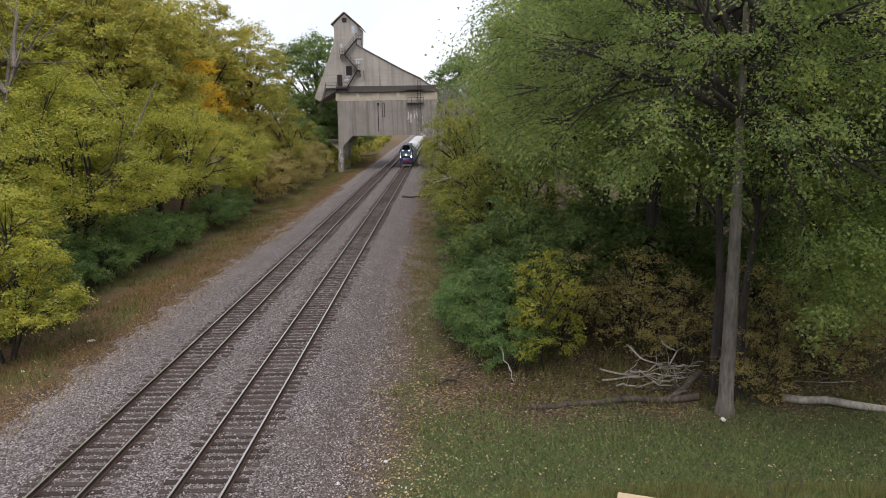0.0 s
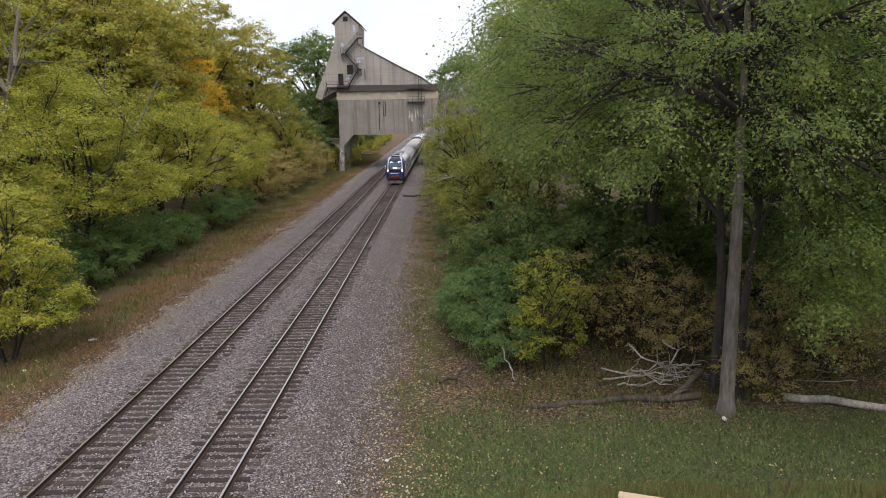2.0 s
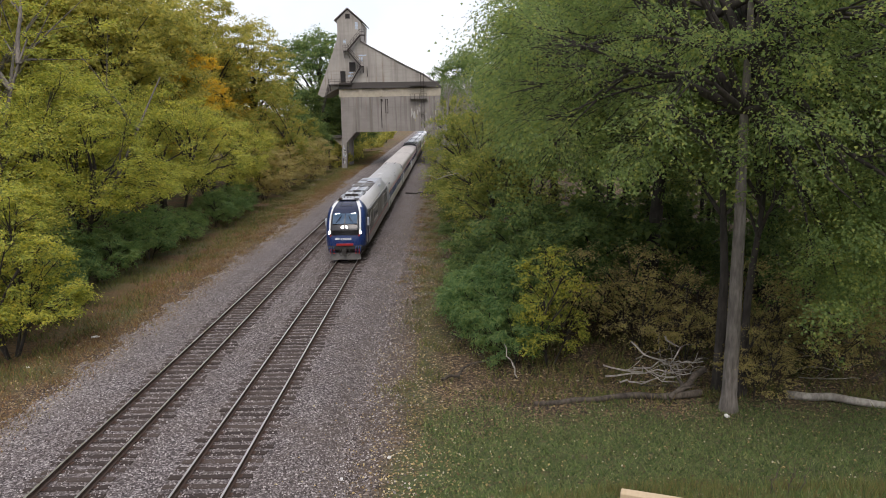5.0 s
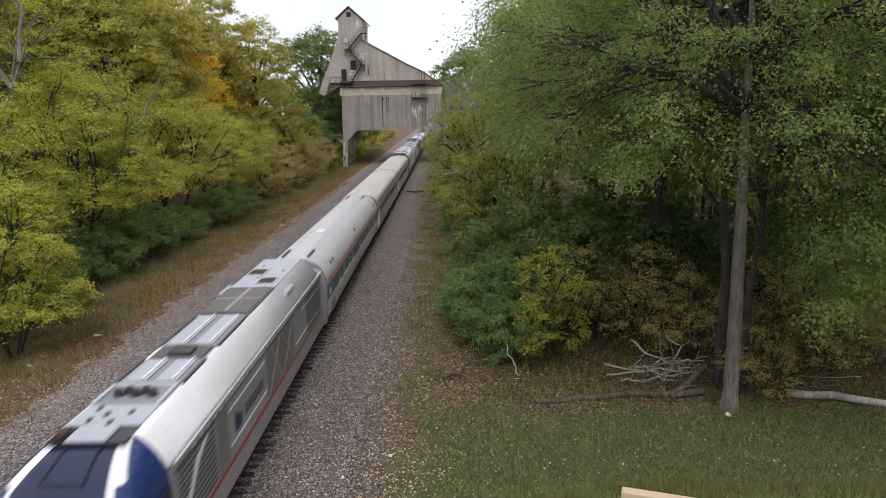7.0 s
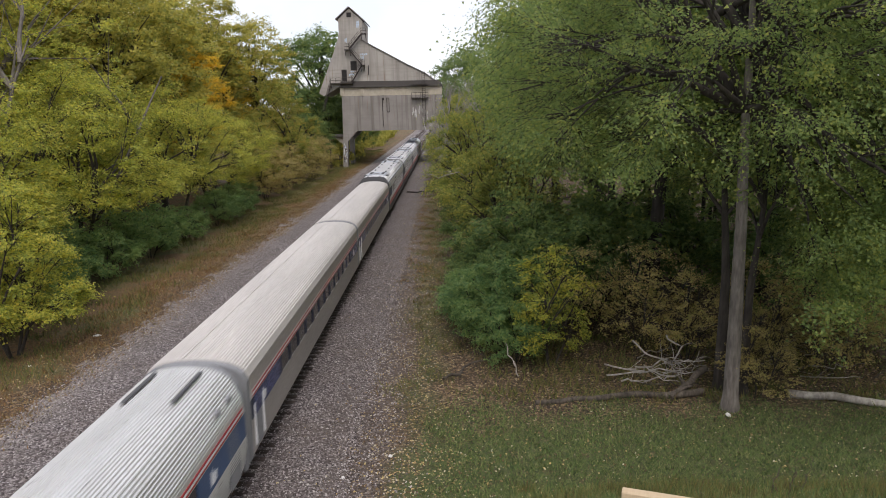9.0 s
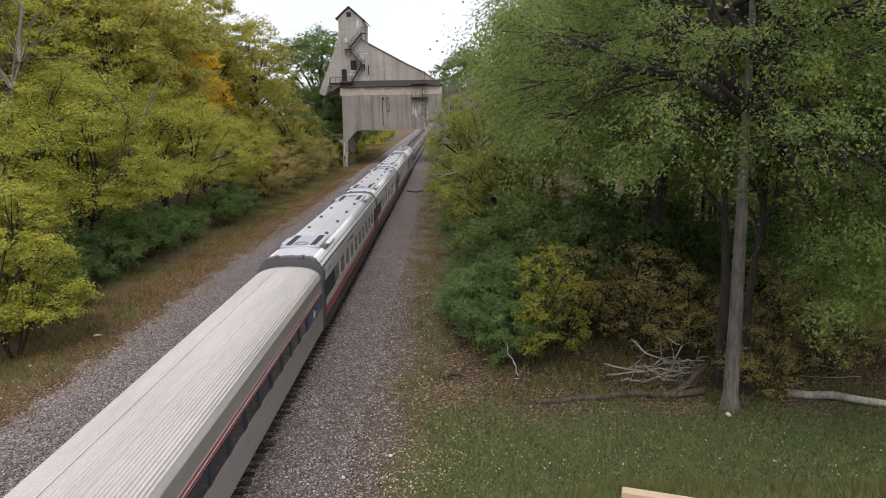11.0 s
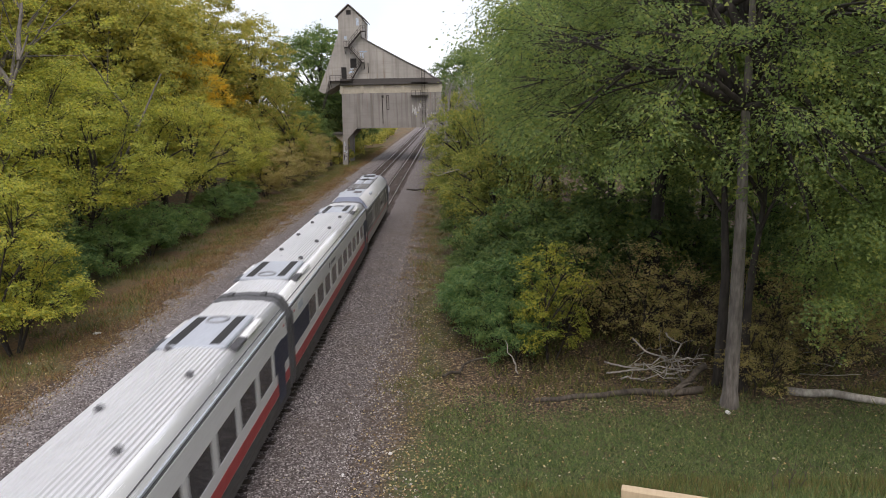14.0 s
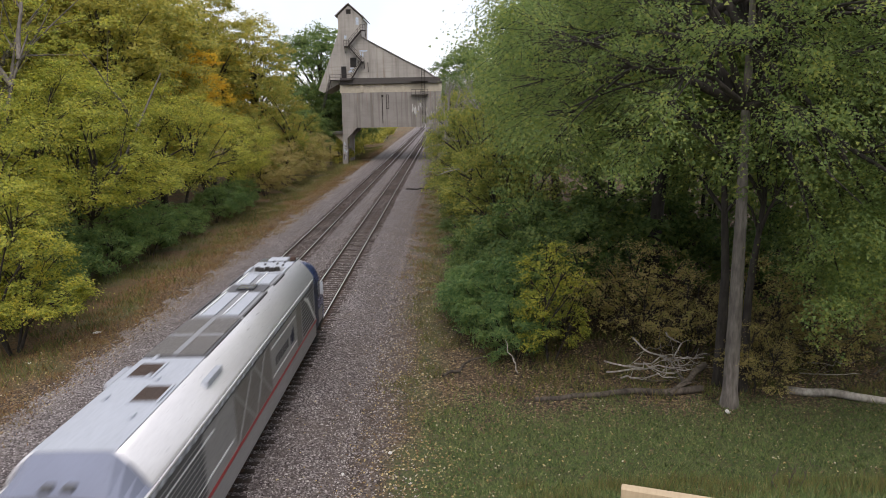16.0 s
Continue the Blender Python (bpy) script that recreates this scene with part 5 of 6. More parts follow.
    vs = [[bm.verts.new(p) for p in r] for r in rows]
    m = len(us) - 1
    for i in range(len(vs) - 1):
        for j in range(len(vs[0]) - 1):
            f = bm.faces.new((vs[i][j], vs[i][j + 1], vs[i + 1][j + 1], vs[i + 1][j]))
            k = (j - m) if j >= m else (m - 1 - j)
            z = (levels[i][0] + levels[i + 1][0]) / 2
            mi = 0
            if k <= 2 and z > 3.35:
                mi = 5
            elif k <= 2 and z > 1.9:
                mi = 1
            elif k == 3 and z > 1.95 or (k == 4 and z > 3.7):
                mi = 2
            elif z < 1.1:
                mi = 3
            elif k == 7 and z < 1.55:
                mi = 4
            f.material_index = mi
    bm.faces.new(vs[-1])
    bm.faces.new(list(reversed(vs[0])))
    bmesh.ops.recalc_face_normals(bm, faces=bm.faces)
    part("nose", bm, [BLUE, BLACK, WHITE, UNDER, GREY_SIDE, VISOR], loco, "rounded blue nose with black mask and white stripes", True)
    # windscreen panes lie on the raked mask
    rake = math.degrees(math.atan2(0.60, 0.76))
    for s in (-1, 1):
        pane = part("windscreen", boxes((min(s * 0.03, s * 0.90), max(s * 0.03, s * 0.90), -0.016, 0.01, -0.42, 0.46), bevel=0.012), SCREEN, loco, "raked windscreen pane, blue sky reflection in its colour")
        pane.matrix_basis = pose(0, 0.645, 3.04, -rake, 0, 0)
        bm = bmesh.new()
        tube(bm, [(s * 0.62, -0.05, -0.34), (s * 0.34, -0.06, 0.12)], 0.02, 5)
        tube(bm, [(s * 0.42, -0.05, -0.22), (s * 0.26, -0.05, 0.30)], 0.014, 4)
        part("wiper", bm, BLACK, pane)
        for q in (-0.15, -0.05, 0.05, 0.15):
            top = part("upper_lamp", boxes((s * 0.58 + q - 0.02, s * 0.58 + q + 0.03, -0.03, 0.01, 0.33, 0.40)), LAMP, loco, "small lit upper lamp")
            top.matrix_basis = pose(0, 0.70, 3.09, -rake, 0, 0)
        for x, y, z, r, n in ((0.155, 0.285, 2.47, 0.105, "headlamp"), (1.12, 0.27, 2.10, 0.115, "ditch_lamp")):
            bm = bmesh.new()
            bmesh.ops.create_uvsphere(bm, u_segments=14, v_segments=8, radius=r)
            bmesh.ops.transform(bm, matrix=Matrix.Diagonal((1, 0.45, 1.15, 1)), verts=bm.verts)
            o = part(n, bm, LAMP, loco, "lit white headlamp", True)
            o.location = (s * x, y, z)
            bm = bmesh.new()
            tube(bm, [(s * x, y + 0.05, z), (s * x, y - 0.012, z)], r * 1.25, 14)
            part("bezel", bm, BLACK, loco)
        bm = bmesh.new()
        tube(bm, [(s * 1.03, 0.4, 1.86), (s * 1.03, 0.13, 1.86)], 0.08, 10)
        part("marker_lamp", bm, REDLAMP, loco, "red marker lamp")
        bm = bmesh.new()
        for k, q in enumerate((0.82, 1.0, 1.15)):
            tube(bm, [(s * q, 0.1, 1.12), (s * q, -0.16, 1.05), (s * (q - 0.03), -0.18, 0.8), (s * (q - 0.1), 0.05, 0.62)], 0.04, 6)
        part("hose", bm, HOSE_BLUE, loco, "blue brake hoses")
        bm = bmesh.new()
        for q in (0.80, 1.05):
            tube(bm, [(s * q, 0.05, 0.88), (s * q, -0.18, 0.84), (s * q, -0.12, 0.6)], 0.06, 6)
        part("hose", bm, RED, loco, "red connector sockets")
        # side cab door, window and mirror
        part("cab_door", boxes((min(s * 1.462, s * 1.482), max(s * 1.462, s * 1.482), 2.25, 2.9, 1.05, 3.1), bevel=0.008), NAVY, loco, "dark blue cab door")
        part("cab_window", boxes((min(s * 1.45, s * 1.488), max(s * 1.45, s * 1.488), 1.6, 2.15, 2.35, 3.0), bevel=0.006), GLASS, loco)
        part("mirror", boxes((min(s * 1.5, s * 1.66), max(s * 1.5, s * 1.66), 1.75, 1.82, 2.35, 2.95), bevel=0.02), GREY_LIGHT, loco)
    part("grille", boxes(*[(-0.95, 0.95, 0.03 + 0.026 * k, 0.25, 1.93 + k * 0.075, 1.975 + k * 0.075) for k in range(5)]), BLACK, loco, "black front grille")
    part("front_plate", boxes((-0.62, 0.62, -0.12, 0.1, 1.16, 1.32), bevel=0.02), RED, loco, "red buffer plate")
    part("front_beam", boxes((-1.25, 1.25, -0.06, 0.3, 0.86, 1.14), bevel=0.03), UNDER, loco)
    for k in range(6):
        o = part("lettering", boxes((-0.28 + k * 0.135, -0.19 + k * 0.135, -0.015, 0.02, 1.58, 1.72)), WHITE, loco)
    bm = bmesh.new()
    prism(bm, [(-0.75, 1.60), (-0.40, 1.58), (-0.34, 1.70), (-0.62, 1.76)], -0.016, 0.02)
    part("emblem", bm, WHITE, loco)
    bm = boxes((-0.10, 0.10, -0.55, 0.4, 0.66, 0.95), (-0.17, 0.17, -0.72, -0.45, 0.62, 0.98), bevel=0.03)
    tube(bm, [(-0.3, -0.1, 1.0), (-0.4, -0.3, 0.6), (-0.25, -0.4, 0.45)], 0.03, 5)
    tube(bm, [(0.3, -0.1, 1.0), (0.42, -0.3, 0.6), (0.25, -0.42, 0.45)], 0.03, 5)
    part("coupler", bm, UNDER, loco, "black knuckle coupler")
    bm = bmesh.new()
    prof = [(-1.15, 0.14), (-0.95, 0.10), (0.95, 0.10), (1.15, 0.14), (1.05, 0.58), (-1.05, 0.58)]
    a = [bm.verts.new((x, -0.25 + abs(x) * 0.25 + (z - 0.1) * 0.45, z)) for x, z in prof]
    b = [bm.verts.new((x, 0.0 + abs(x) * 0.25 + (z - 0.1) * 0.45, z)) for x, z in prof]
    bm.faces.new(a)
    bm.faces.new(list(reversed(b)))
    for i in range(6):
        bm.faces.new((a[i], b[i], b[(i + 1) % 6], a[(i + 1) % 6]))
    bmesh.ops.recalc_face_normals(bm, faces=bm.faces)
    part("pilot", bm, PILOT, loco, "grey snow-plough pilot")
    bm = bmesh.new()
    for s in (-1, 1):
        tube(bm, [(s * 0.42, 1.55, 3.88), (s * 0.36, 2.2, 4.11), (s * 0.36, 2.5, 4.17)], 0.018, 4)
    tube(bm, [(-0.42, 1.55, 3.88), (0.42, 1.55, 3.88)], 0.018, 4)
    part("visor_seam", bm, BLACK, loco)
    # roof, from front to rear
    part("roof_well", boxes((-0.80, 0.80, 2.5, 3.3, 4.19, 4.235)), BLACK, loco, "black recess behind the cab roof")
    part("roof_duct", boxes((-0.42, 0.42, 2.55, 3.2, 4.2, 4.30), bevel=0.03), GREY_LIGHT, loco)
    part("horn", boxes((-0.72, -0.5, 2.75, 3.0, 4.2, 4.36), (-0.70, -0.64, 2.6, 2.8, 4.26, 4.33), (-0.58, -0.52, 2.6, 2.8, 4.26, 4.33), bevel=0.015), RUST, loco, "roof horn")
    part("roof_plate", boxes((-0.78, 0.78, 3.32, 4.35, 4.2, 4.245), bevel=0.012), GREY_LIGHT, loco, "light grey roof plate")
    part("fan_well", boxes((-0.76, 0.76, 4.35, 5.5, 4.2, 4.228)), COLLAR, loco)
    part("well_rim", boxes((-0.8, -0.7, 4.35, 5.5, 4.2, 4.30), (0.7, 0.8, 4.35, 5.5, 4.2, 4.30), (-0.8, 0.8, 5.42, 5.52, 4.2, 4.30), bevel=0.01), GREY_LIGHT, loco)
    for k in range(5):
        bm = bmesh.new()
        x, y = -0.40 + k * 0.2, 4.9 + (k % 2) * 0.14
        tube(bm, [(x, y, 4.22), (x, y, 4.38)], [0.13, 0.10], 10)
        part("exhaust_pipe", bm, UNDER, loco)
    for x, y in ((-0.4, 3.5), (0.1, 3.4), (-0.15, 3.8), (0.35, 3.9), (-0.45, 4.1)):
        part("lifting_lug", boxes((x - 0.04, x + 0.04, y - 0.09, y + 0.09, 4.24, 4.31), bevel=0.01), COLLAR_DARK, loco)
    for y0, y1, n in ((5.6, 7.3, 2), (8.35, 11.3, 2)):
        part("roof_hatch", boxes((-0.77, 0.77, y0, y1, 4.2, 4.24), bevel=0.01), COLLAR, loco, "grey roof hatch")
        for s in (-1, 1):
            part("hatch_lid", boxes((s * 0.38 - 0.27, s * 0.38 + 0.27, y0 + 0.12, y1 - 0.12, 4.24, 4.285), bevel=0.012), GREY_LIGHT, loco)
            part("hatch_rail", boxes((s * 0.38 + 0.16, s * 0.38 + 0.21, y0 + 0.12, y1 - 0.12, 4.285, 4.33)), WHITE, loco)
            part("roof_walk", boxes((min(s * 0.80, s * 0.86), max(s * 0.80, s * 0.86), y0, y1, 4.18, 4.27)), COLLAR_DARK, loco)
    part("cooler_hatch", boxes((-0.7, 0.7, 7.35, 8.3, 4.2, 4.26), bevel=0.015), COLLAR_DARK, loco)
    part("cooler_fan", boxes((-0.3, 0.34, 7.5, 8.15, 4.26, 4.34), bevel=0.03), BLACK, loco)
    part("radiator_frame", boxes((-0.86, 0.86, 11.5, 14.9, 4.18, 4.25), bevel=0.015), COLLAR_DARK, loco)
    part("radiator_grille", boxes(*[(-0.78, 0.78, 11.6 + k * 0.085, 11.645 + k * 0.085, 4.25, 4.285) for k in range(38)]), GREY_PANEL, loco, "ribbed dark roof radiator")
    part("radiator_bar", boxes((-0.8, 0.8, 13.15, 13.3, 4.25, 4.30), (-0.08, 0.08, 11.6, 14.8, 4.25, 4.295)), COLLAR, loco)
    part("rear_roof_plate", boxes((-0.84, 0.84, 14.95, L - 1.28, 4.19, 4.235), bevel=0.012), GREY_LIGHT, loco, "plain light grey roof plate")
    for x, y in ((0.32, 15.9), (-0.42, 17.4)):
        part("vent_grille", boxes(*[(x - 0.3, x + 0.3, y - 0.45 + k * 0.09, y - 0.40 + k * 0.09, 4.235, 4.27) for k in range(10)]), HATCH, loco, "brown roof vent")
        part("vent_frame", boxes((x - 0.36, x - 0.3, y - 0.52, y + 0.5, 4.235, 4.275), (x + 0.3, x + 0.36, y - 0.52, y + 0.5, 4.235, 4.275), (x - 0.36, x + 0.36, y - 0.52, y - 0.47, 4.235, 4.275), (x - 0.36, x + 0.36, y + 0.45, y + 0.5, 4.235, 4.275)), GREY_LIGHT, loco)
    for s in (1, -1):
        part("shoulder_louvre", boxes(*[(min(s * 1.13, s * 1.30), max(s * 1.13, s * 1.30), 15.0 + k * 0.1, 15.06 + k * 0.1, 3.86, 4.02) for k in range(12)]), GREY_LIGHT, loco, "ribbed shoulder louvre")
    for x, y in ((-0.2, 16.5), (0.1, 16.3), (0.55, 17.6), (-0.5, 18.6), (0.45, 14.98)):
        part("lifting_lug", boxes((x - 0.05, x + 0.05, y - 0.1, y + 0.1, 4.235, 4.30), bevel=0.01), GREY_LIGHT, loco)
    # blunt rear end
    end = section([(0.0, 0.8), (1.34, 0.8), (1.40, 1.0), (1.40, 3.36), (1.2, 3.46), (0.8, 3.55), (0.0, 3.57)])
    extruded("rear_end", end, L - 0.36, L - 0.05, GREY_LIGHT, loco, "plain grey rear end")
    part("gangway", boxes((-0.55, 0.55, L - 0.06, L + 0.15, 0.9, 3.1), bevel=0.04), RUBBER, loco)
    # livery on the sides
    strip("red_stripe", 2.9, L - 0.4, 1.40, 1.50, RED, loco, label="thin red stripe")
    strip("skirt", 3.0, L - 0.4, 0.80, 1.38, GREY_SIDE, loco, deep=0.006)
    for y0, y1 in ((3.3, 5.7), (17.3, 20.4)):
        for k in range(11):
            strip("louvre", y0, y1, 1.62 + k * 0.145, 1.69 + k * 0.145, COLLAR_DARK, loco, deep=0.02)
    slanted("sweep", [(3.0, 1.52), (3.15, 1.52), (4.6, 2.75), (5.2, 3.02), (5.2, 3.12), (4.4, 2.9)], 1.482, WHITE, loco, "pale curved sweep")
    strip("panel", 5.9, 6.7, 1.55, 3.1, GREY_PANEL, loco, label="taupe grey panel")
    for z in (1.85, 2.85):
        strip("white_line", 6.9, 10.6, z, z + 0.06, WHITE, loco, label="white line")
    emblem(7.3, 2.08, 0.75, 1.482, NAVY, loco)
    word_bar(8.3, 10.3, 2.15, 0.3, 1.482, COLLAR_DARK, loco)
    strip("panel", 10.8, 14.8, 1.55, 3.12, GREY_PANEL, loco, label="taupe grey panel")
    for a, b in (((10.9, 1.56), (12.7, 3.1)), ((12.7, 1.56), (11.4, 3.1)), ((12.9, 1.56), (14.7, 3.1)), ((14.6, 1.56), (12.9, 3.1))):
        slanted("cross_line", [a, (a[0] + 0.14, a[1]), (b[0] + 0.14, b[1]), b], 1.483, GREY_SIDE, loco, "light diagonal line")
    for z in (1.85, 2.85):
        strip("white_line", 15.1 if z < 2 else 16.5, 20.3, z, z + 0.06, WHITE, loco)
    # running gear
    part("fuel_tank", boxes((-1.25, 1.25, 8.3, 13.2, 0.3, 0.95), bevel=0.08), UNDER, loco, "dark fuel tank")
    part("underframe", boxes((-1.25, 1.25, 1.0, L - 0.5, 0.7, 0.95)), UNDER, loco)
    part("step", boxes((1.2, 1.45, 2.3, 2.9, 0.35, 0.4), (1.2, 1.45, 2.3, 2.9, 0.6, 0.65), (-1.45, -1.2, 2.3, 2.9, 0.35, 0.4), (-1.45, -1.2, 2.3, 2.9, 0.6, 0.65)), UNDER, loco)
    bogie(loco, 4.6, 2.75, 0.53)
    bogie(loco, L - 4.0, 2.75, 0.53)
    return loco


def side_windows(car, x, z0, z1, spans, y0, y1, pier, glass=GLASS):
    """A window band: one pier mesh on each side and a recessed pane in each opening."""
    for s in (1, -1):
        last = y0
        for a, b in list(spans) + [(y1, y1)]:
            part("window_pier", boxes((min(s * (x - 0.07), s * x), max(s * (x - 0.07), s * x), last, a, z0, z1)), pier, car)
            last = b
        for a, b in spans:
            part("window", boxes((min(s * (x - 0.06), s * (x - 0.022)), max(s * (x - 0.06), s * (x - 0.022)), a, b, z0, z1)), glass, car, "dark tinted window")


def running_gear(car, L):
    bogie(car, 3.7, 2.6, 0.457)
    bogie(car, L - 3.7, 2.6, 0.457)
    part("underframe", boxes((-1.2, 1.2, 0.6, L - 0.6, 0.62, 0.9)), UNDER, car)
    for a, b, w in ((7.2, 9.4, 1.15), (9.9, 13.0, 1.2), (13.6, 15.2, 1.1), (16.0, 18.4, 1.2)):
        part("equipment_box", boxes((-w, w, a, b, 0.32, 0.7), bevel=0.03), UNDER, car)
    part("gangway", boxes((-0.62, 0.62, -0.1, 0.3, 0.8, 3.1), bevel=0.03), RUBBER, car)
    part("gangway", boxes((-0.62, 0.62, L - 0.3, L + 0.1, 0.8, 3.1), bevel=0.03), RUBBER, car)
    part("coupler", boxes((-0.1, 0.1, -0.2, L + 0.2, 0.62, 0.8)), UNDER, car)


def fluted_coach(L=26.0):
    """Tubular stainless car, fluted all round."""
    car = tagged(new("fluted_coach"), "fluted stainless steel passenger car with a blue window band", "railway car")
    low = [(0.0, 0.58), (1.36, 0.58), (1.44, 0.75), (1.56, 1.35), (1.575, 1.72), (0.0, 1.72)]
    extruded("lower_body", section(low, 0.016, 0.085, 0.8, 1.66), 0.45, L - 0.45, STAINLESS, car, "fluted lower side")
    top = [(0.0, 2.42), (1.575, 2.42), (1.55, 2.66), (1.50, 2.9), (1.40, 3.17), (1.24, 3.42), (1.02, 3.60), (0.70, 3.73), (0.35, 3.79), (0.0, 3.81)]
    extruded("upper_body", section(top, 0.016, 0.085, 2.72, 3.9), 0.45, L - 0.45, STAINLESS, car, "fluted stainless roof and cornice")
    spans = [(3.9 + k * 1.78, 5.35 + k * 1.78) for k in range(4)] + [(13.2 + k * 1.78, 14.65 + k * 1.78) for k in range(5)]
    side_windows(car, 1.572, 1.72, 2.42, spans, 0.45, L - 0.45, BAND_BLUE)
    for z, m in ((2.44, RED), (2.51, WHITE), (2.58, RED)):
        strip("stripe", 0.6, L - 0.6, z, z + 0.05, m, car, x=1.562, label="thin stripe")
    emblem(1.0, 1.85, 0.5, 1.575, WHITE, car)
    emblem(L - 3.4, 1.85, 0.5, 1.575, WHITE, car)
    for a, b in ((0.15, 0.45), (L - 0.45, L - 0.15)):
        col = [(0.0, 0.6), (1.50, 0.6), (1.57, 1.5), (1.57, 2.45), (1.50, 2.9), (1.38, 3.2), (1.2, 3.44), (0.95, 3.62), (0.6, 3.74), (0.0, 3.79)]
        extruded("end_collar", section(col), a, b, COLLAR, car, "smooth grey end collar")
    for a, b in ((0.9, 2.5), (L - 2.9, L - 0.9)):
        for x in (-0.62, 0.62):
            o = part("roof_bar", boxes((x - 0.05, x + 0.05, a, b, 3.78, 3.86), bevel=0.02), COLLAR_DARK, car, "dark roof handhold")
    part("roof_hatch", boxes((-0.25, 0.25, 7.6, 8.6, 3.80, 3.86), bevel=0.025), WHITE, car, "white roof hatch")
    for y in (2.4, 3.1, 12.0, L - 2.2, L - 1.3):
        part("cornice_vent", boxes((1.33, 1.49, y - 0.13, y + 0.13, 3.10, 3.28), bevel=0.04), COLLAR, car)
    strip("door", 1.6, 2.5, 0.85, 2.40, COLLAR, car, x=1.56, label="grey passenger door")
    strip("door", L - 2.0, L - 1.1, 0.85, 2.40, COLLAR, car, x=1.56, label="grey passenger door")
    running_gear(car, L)
    return car


def ribbed_coach(L=26.0):
    """Flat-sided car with a fine-ribbed roof."""
    car = tagged(new("flat_sided_coach"), "dusty silver flat-sided passenger car with ribbed roof", "railway car")
    low = [(0.0, 0.55), (1.38, 0.55), (1.5, 0.7), (1.53, 1.80), (0.0, 1.80)]
    extruded("lower_body", section(low), 0.4, L - 0.4, HORIZON_SIDE, car, "plain dusty silver lower side")
    top = [(0.0, 2.42), (1.53, 2.42), (1.50, 3.18), (1.44, 3.33), (1.30, 3.47), (1.0, 3.60), (0.6, 3.68), (0.0, 3.71)]
    extruded("upper_body", section(top, 0.017, 0.088, 3.3, 3.9), 0.4, L - 0.4, STAIN_ROOF, car, "fine-ribbed beige grey roof")
    strip("letter_board", 0.45, L - 0.45, 2.64, 3.16, HORIZON_SIDE, car, x=1.515, deep=0.004)
    for x in (-0.42, 0.42):
        part("roof_seam", boxes((x - 0.02, x + 0.02, 0.5, L - 0.5, 3.68, 3.718)), STAIN_ROOF, car)
    spans = [(4.2 + k * 1.5, 5.4 + k * 1.5) for k in range(12)]
    side_windows(car, 1.532, 1.80, 2.42, spans, 0.4, L - 0.4, NAVY)
    for z, m in ((2.45, RED), (2.515, WHITE), (2.58, RED)):
        strip("stripe", 0.6, L - 0.6, z, z + 0.045, m, car, x=1.528, label="thin stripe")
    strip("blue_panel", 0.7, 3.9, 1.80, 2.41, BLUE, car, x=1.528, label="blue end panel")
    strip("blue_panel", L - 3.9, L - 0.7, 1.80, 2.41, BLUE, car, x=1.528, label="blue end panel")
    emblem(1.6, 1.9, 0.48, 1.54, WHITE, car)
    emblem(L - 2.6, 1.9, 0.48, 1.54, WHITE, car)
    for a, b in ((0.12, 0.4), (L - 0.4, L - 0.12)):
        col = [(0.0, 0.6), (1.48, 0.6), (1.51, 1.5), (1.51, 3.1), (1.40, 3.33), (1.22, 3.47), (0.95, 3.58), (0.6, 3.65), (0.0, 3.69)]
        extruded("end_collar", section(col), a, b, COLLAR, car, "smooth grey end collar")
    strip("door", 0.75, 1.45, 0.8, 2.35, COLLAR, car, x=1.52, label="grey passenger door")
    for y in (0.62, 1.55):
        strip("grab_rail", y, y + 0.04, 0.9, 2.2, WHITE, car, x=1.52, deep=0.05)
    running_gear(car, L)
    return car


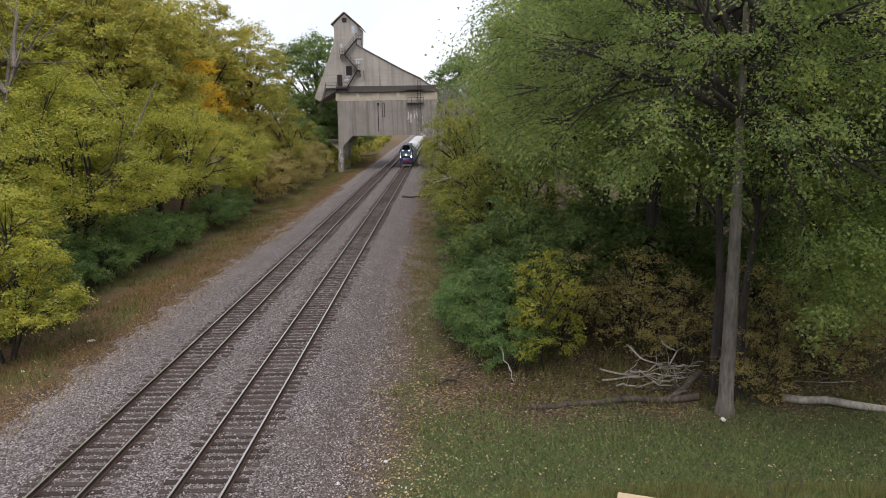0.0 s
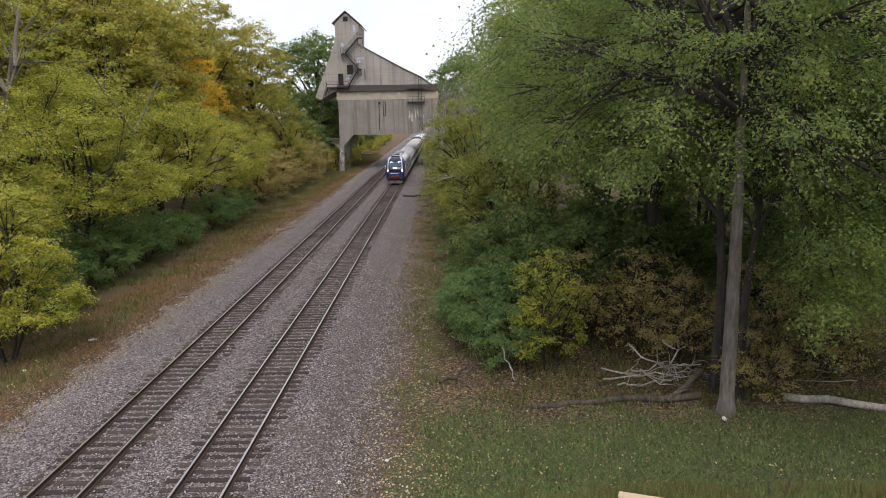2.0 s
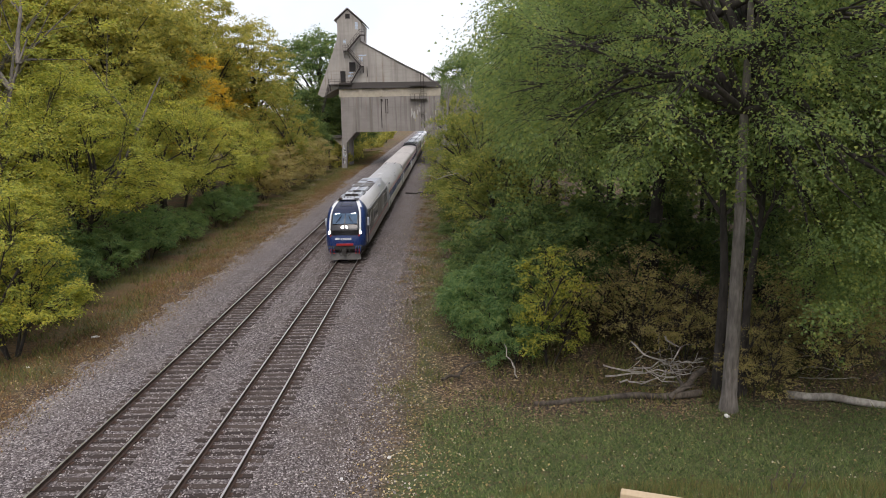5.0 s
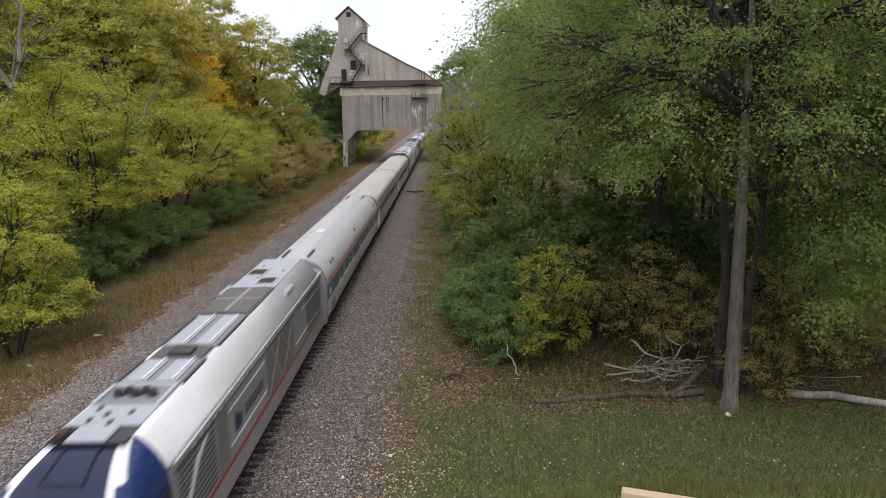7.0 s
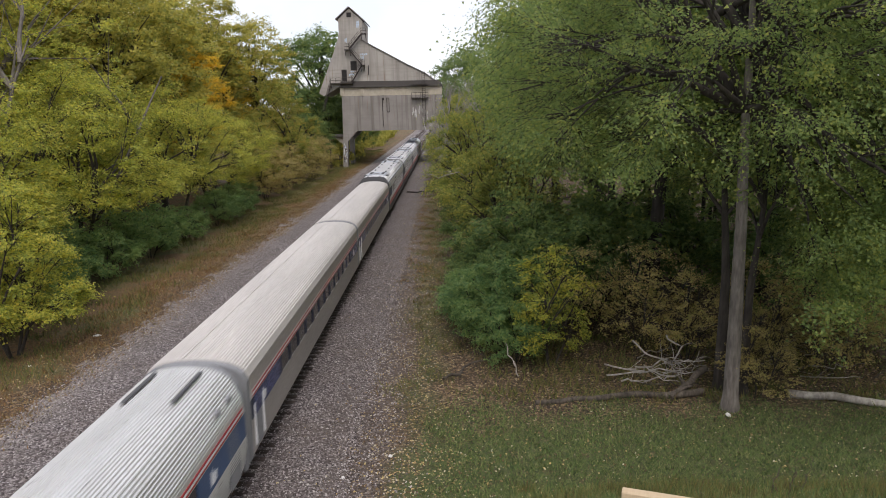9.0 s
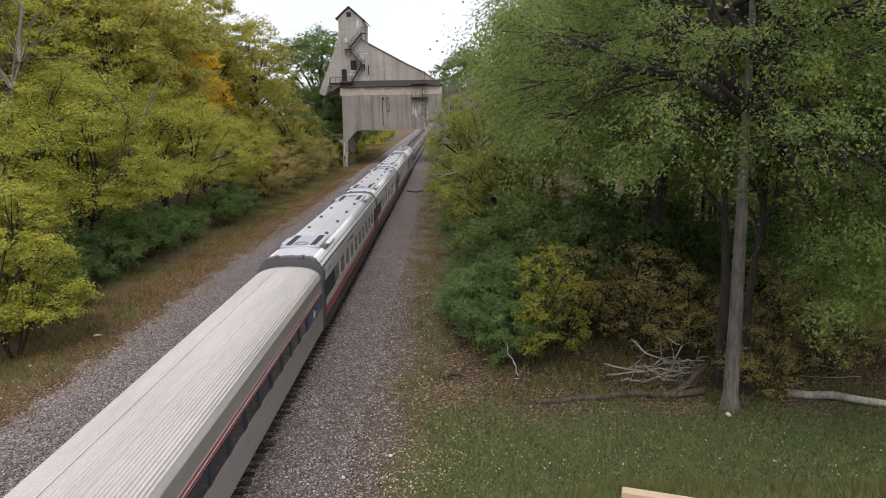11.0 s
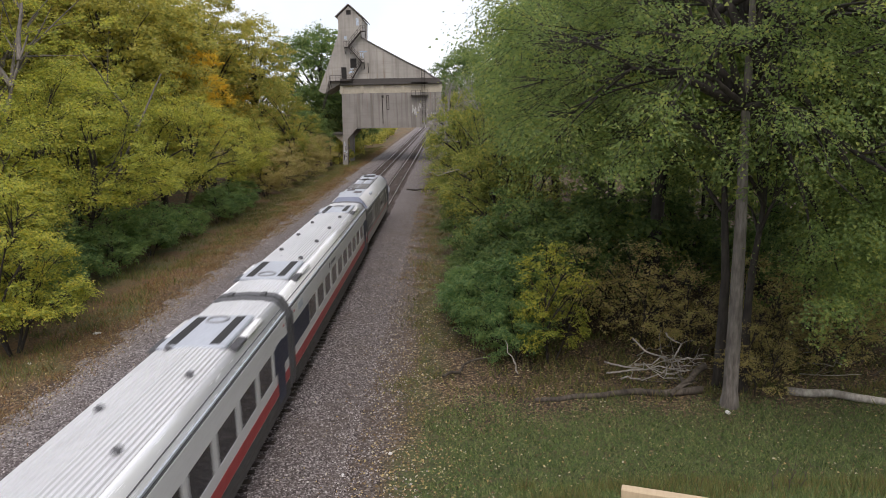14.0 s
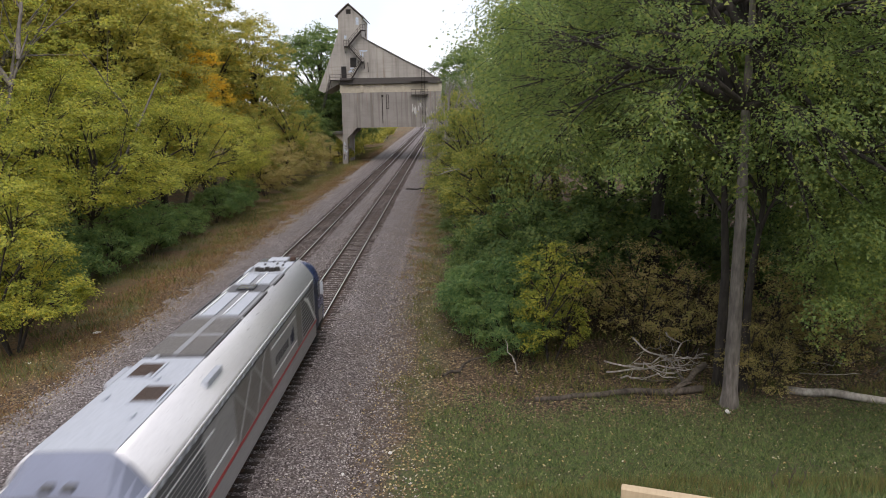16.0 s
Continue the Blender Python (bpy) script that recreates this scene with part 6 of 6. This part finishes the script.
def modern_coach(L=26.0):
    """White car with large windows, red sill band and ribbed roof."""
    car = tagged(new("white_coach"), "white modern passenger car with red sill band and ribbed roof", "railway car")
    low = [(0.0, 0.45), (1.36, 0.45), (1.46, 0.62), (1.53, 1.1), (1.535, 1.88), (0.0, 1.88)]
    extruded("lower_body", section(low), 0.35, L - 0.35, WHITE_BODY, car, "white lower side")
    side = [(0.0, 2.80), (1.53, 2.80), (1.50, 3.42), (1.42, 3.50), (0.0, 3.5)]
    extruded("letter_board", section(side), 0.35, L - 0.35, WHITE_BODY, car, "white panel over the windows")
    roof = [(0.0, 3.50), (1.40, 3.50), (1.33, 3.68), (1.20, 3.86), (1.02, 3.98), (0.7, 4.05), (0.0, 4.09)]
    extruded("roof", section(roof, 0.03, 0.13, 3.95, 4.2), 3.0, L - 3.0, RIBBED_WHITE, car, "ribbed pale roof")
    for s in (1, -1):
        sh = [(1.44, 3.52), (1.415, 3.58), (1.375, 3.66), (1.32, 3.75), (1.24, 3.85), (1.15, 3.925), (1.05, 3.985)]
        part("roof_shoulder", prism(bmesh.new(), [(s * x, z) for x, z in sh] + [(s * (x - 0.05), z - 0.05) for x, z in reversed(sh)], 0.5, L - 0.5), CHROME, car, "smooth bright metal roof shoulder", True)
        for x, z in ((1.46, 3.49), (1.36, 3.70)):
            part("shoulder_seam", boxes((min(s * (x - 0.03), s * (x + 0.006)), max(s * (x - 0.03), s * (x + 0.006)), 0.5, L - 0.5, z - 0.012, z + 0.012)), COLLAR_DARK, car)
        part("skirt", boxes((min(s * 1.48, s * 1.541), max(s * 1.48, s * 1.541), 0.5, L - 0.5, 0.50, 1.08), bevel=0.01), SKIRT, car, "sooty dark lower skirt")
        part("cornice", boxes((min(s * 1.36, s * 1.47), max(s * 1.36, s * 1.47), 0.4, L - 0.4, 3.5, 3.56)), GREY_LIGHT, car)
        part("cornice_groove", boxes((min(s * 1.44, s * 1.49), max(s * 1.44, s * 1.49), 0.4, L - 0.4, 3.42, 3.47)), COLLAR_DARK, car)
    flat = [(0.0, 3.50), (1.40, 3.50), (1.33, 3.68), (1.22, 3.84), (1.04, 3.95), (0.7, 4.02), (0.0, 4.05)]
    for a, b, f in ((0.5, 3.0, 1), (L - 3.0, L - 0.5, -1)):
        extruded("roof_end", section(flat, 0.014, 0.13, 3.92, 4.2), a, b, RIBBED_WHITE, car, "smooth pale roof end")
    for ya, d in ((2.6, 1), (L - 2.6, -1)):
        a, b = min(ya, ya + d * 3.0), max(ya, ya + d * 3.0)
        unit = part("air_conditioner", boxes((-1.0, 1.0, a, b, 4.0, 4.13), bevel=0.04), GREY_LIGHT, car, "flat pale roof air conditioner")
        for x in (-0.78, 0.48):
            part("intake_slot", boxes((x, x + 0.30, a + 0.15, b - 0.15, 4.12, 4.14)), RUBBER, unit)
        bm = bmesh.new()
        ring = [(0.33 * math.cos(k * math.tau / 20) - 0.02, (a + b) / 2 - d * 1.0 + 0.33 * math.sin(k * math.tau / 20), 4.14) for k in range(21)]
        tube(bm, ring, 0.045, 6)
        part("fan_ring", bm, COLLAR, unit)
        for s in (1, -1):
            part("side_grille", boxes(*[(min(s * 1.02, s * 1.28), max(s * 1.02, s * 1.28), a + 0.1 + k * 0.11, a + 0.16 + k * 0.11, 3.90, 4.01) for k in range(10)]), COLLAR_DARK, car, "dark louvred roof grille")
            part("smooth_cover", boxes((min(s * 1.0, s * 1.29), max(s * 1.0, s * 1.29), a + 1.3, b, 3.86, 4.02), bevel=0.06), CHROME, car)
    for k in range(8):
        x, y = (-0.62 if k % 2 else 0.72), 6.3 + k * 2.0
        bm = bmesh.new()
        tube(bm, [(x, y, 4.05), (x, y, 4.16), (x, y, 4.19)], [0.11, 0.10, 0.05], 10)
        part("roof_vent", bm, COLLAR_DARK, car, "small dark roof vent")
    spans = [(3.6 + k * 2.0, 5.22 + k * 2.0) for k in range(10)]
    side_windows(car, 1.535, 1.88, 2.80, spans, 0.4, L - 0.4, WHITE_BODY)
    strip("navy_panel", 0.45, 3.5, 1.90, 2.80, NAVY, car, x=1.53, label="navy blue end panel")
    strip("navy_panel", L - 2.5, L - 0.45, 1.90, 2.80, NAVY, car, x=1.53, label="navy blue end panel")
    strip("red_band", 0.4, L - 0.4, 1.12, 1.52, RED, car, x=1.532, label="broad red sill band")
    emblem(9.0, 2.98, 0.34, 1.515, COLLAR_DARK, car)
    word_bar(9.6, 11.0, 3.02, 0.16, 1.515, COLLAR_DARK, car)
    strip("notice", 1.6, 2.5, 3.0, 3.3, GREY_LIGHT, car, x=1.51)
    strip("door", L - 2.2, L - 1.2, 0.75, 2.86, NAVY, car, x=1.535, label="navy passenger door")
    for y in (0.9, L - 0.9):
        bm = bmesh.new()
        tube(bm, [(1.46, y, 3.2), (1.53, y, 3.2)], 0.05, 8)
        part("door_lamp", bm, REDLAMP, car)
    for a, b in ((0.08, 0.5), (L - 0.5, L - 0.08)):
        col = [(0.0, 0.6), (1.50, 0.6), (1.56, 1.2), (1.56, 3.3), (1.46, 3.52), (1.20, 3.90), (1.0, 4.03), (0.0, 4.10)]
        extruded("end_collar", section(col), a, b, COLLAR_DARK, car, "dark grey angular end collar")
    for x in (-0.6, 0.6):
        part("collar_step", boxes((x - 0.1, x + 0.1, 0.02, 0.35, 4.02, 4.14), bevel=0.02), COLLAR_DARK, car)
    running_gear(car, L)
    return car


def build_train():
    """All vehicles, with their distance behind the leading nose and which way they face."""
    loco = locomotive()
    first = fluted_coach()
    second = ribbed_coach()
    fifth = modern_coach()
    coaches = "coaches of the train"
    for c in (first, second, fifth):
        tagged(c, group=coaches)
    third = copy_thing(second, Matrix.Identity(4))
    sixth = copy_thing(fifth, Matrix.Identity(4))
    seventh = copy_thing(fifth, Matrix.Identity(4))
    rear = copy_thing(loco, Matrix.Identity(4))
    tagged(rear, "grey diesel locomotive coupled facing backwards at the end of the train")
    for o in (loco, rear):
        tagged(o, group="locomotives of the train")
    return [(loco, 0.0, 1), (first, 21.6, 1), (second, 47.6, 1), (third, 73.6, 1), (fifth, 99.6, 1), (sixth, 125.6, 1), (seventh, 151.6, 1), (rear, 177.5 + 21.5, -1)]


TRAIN = build_train()
TRAIN_X = TRACKS[0] - 0.08


def nose_at(t):
    """Where the leading nose is along the track."""
    return 147.85 - 19.65 * t


def motions():
    for car, back, way in TRAIN:
        walk(car, [(t, pose(TRAIN_X, nose_at(t) + back, 0.0, 0, 0, 0 if way > 0 else 180)) for t in (0, 4, 8, 12, 16)])
        for b in [o for o in car.children if o.name.startswith("bogie")]:
            for w in b.children:
                r = 0.53 if "locomotive" in car.name else 0.457
                turn = math.degrees(19.65 / r) * way
                x, y, z = w.location
                walk(w, [(k / FPS, pose(x, y, z, (turn * k / FPS) % 360)) for k in range(int(16 * FPS) + 1)])


motions()
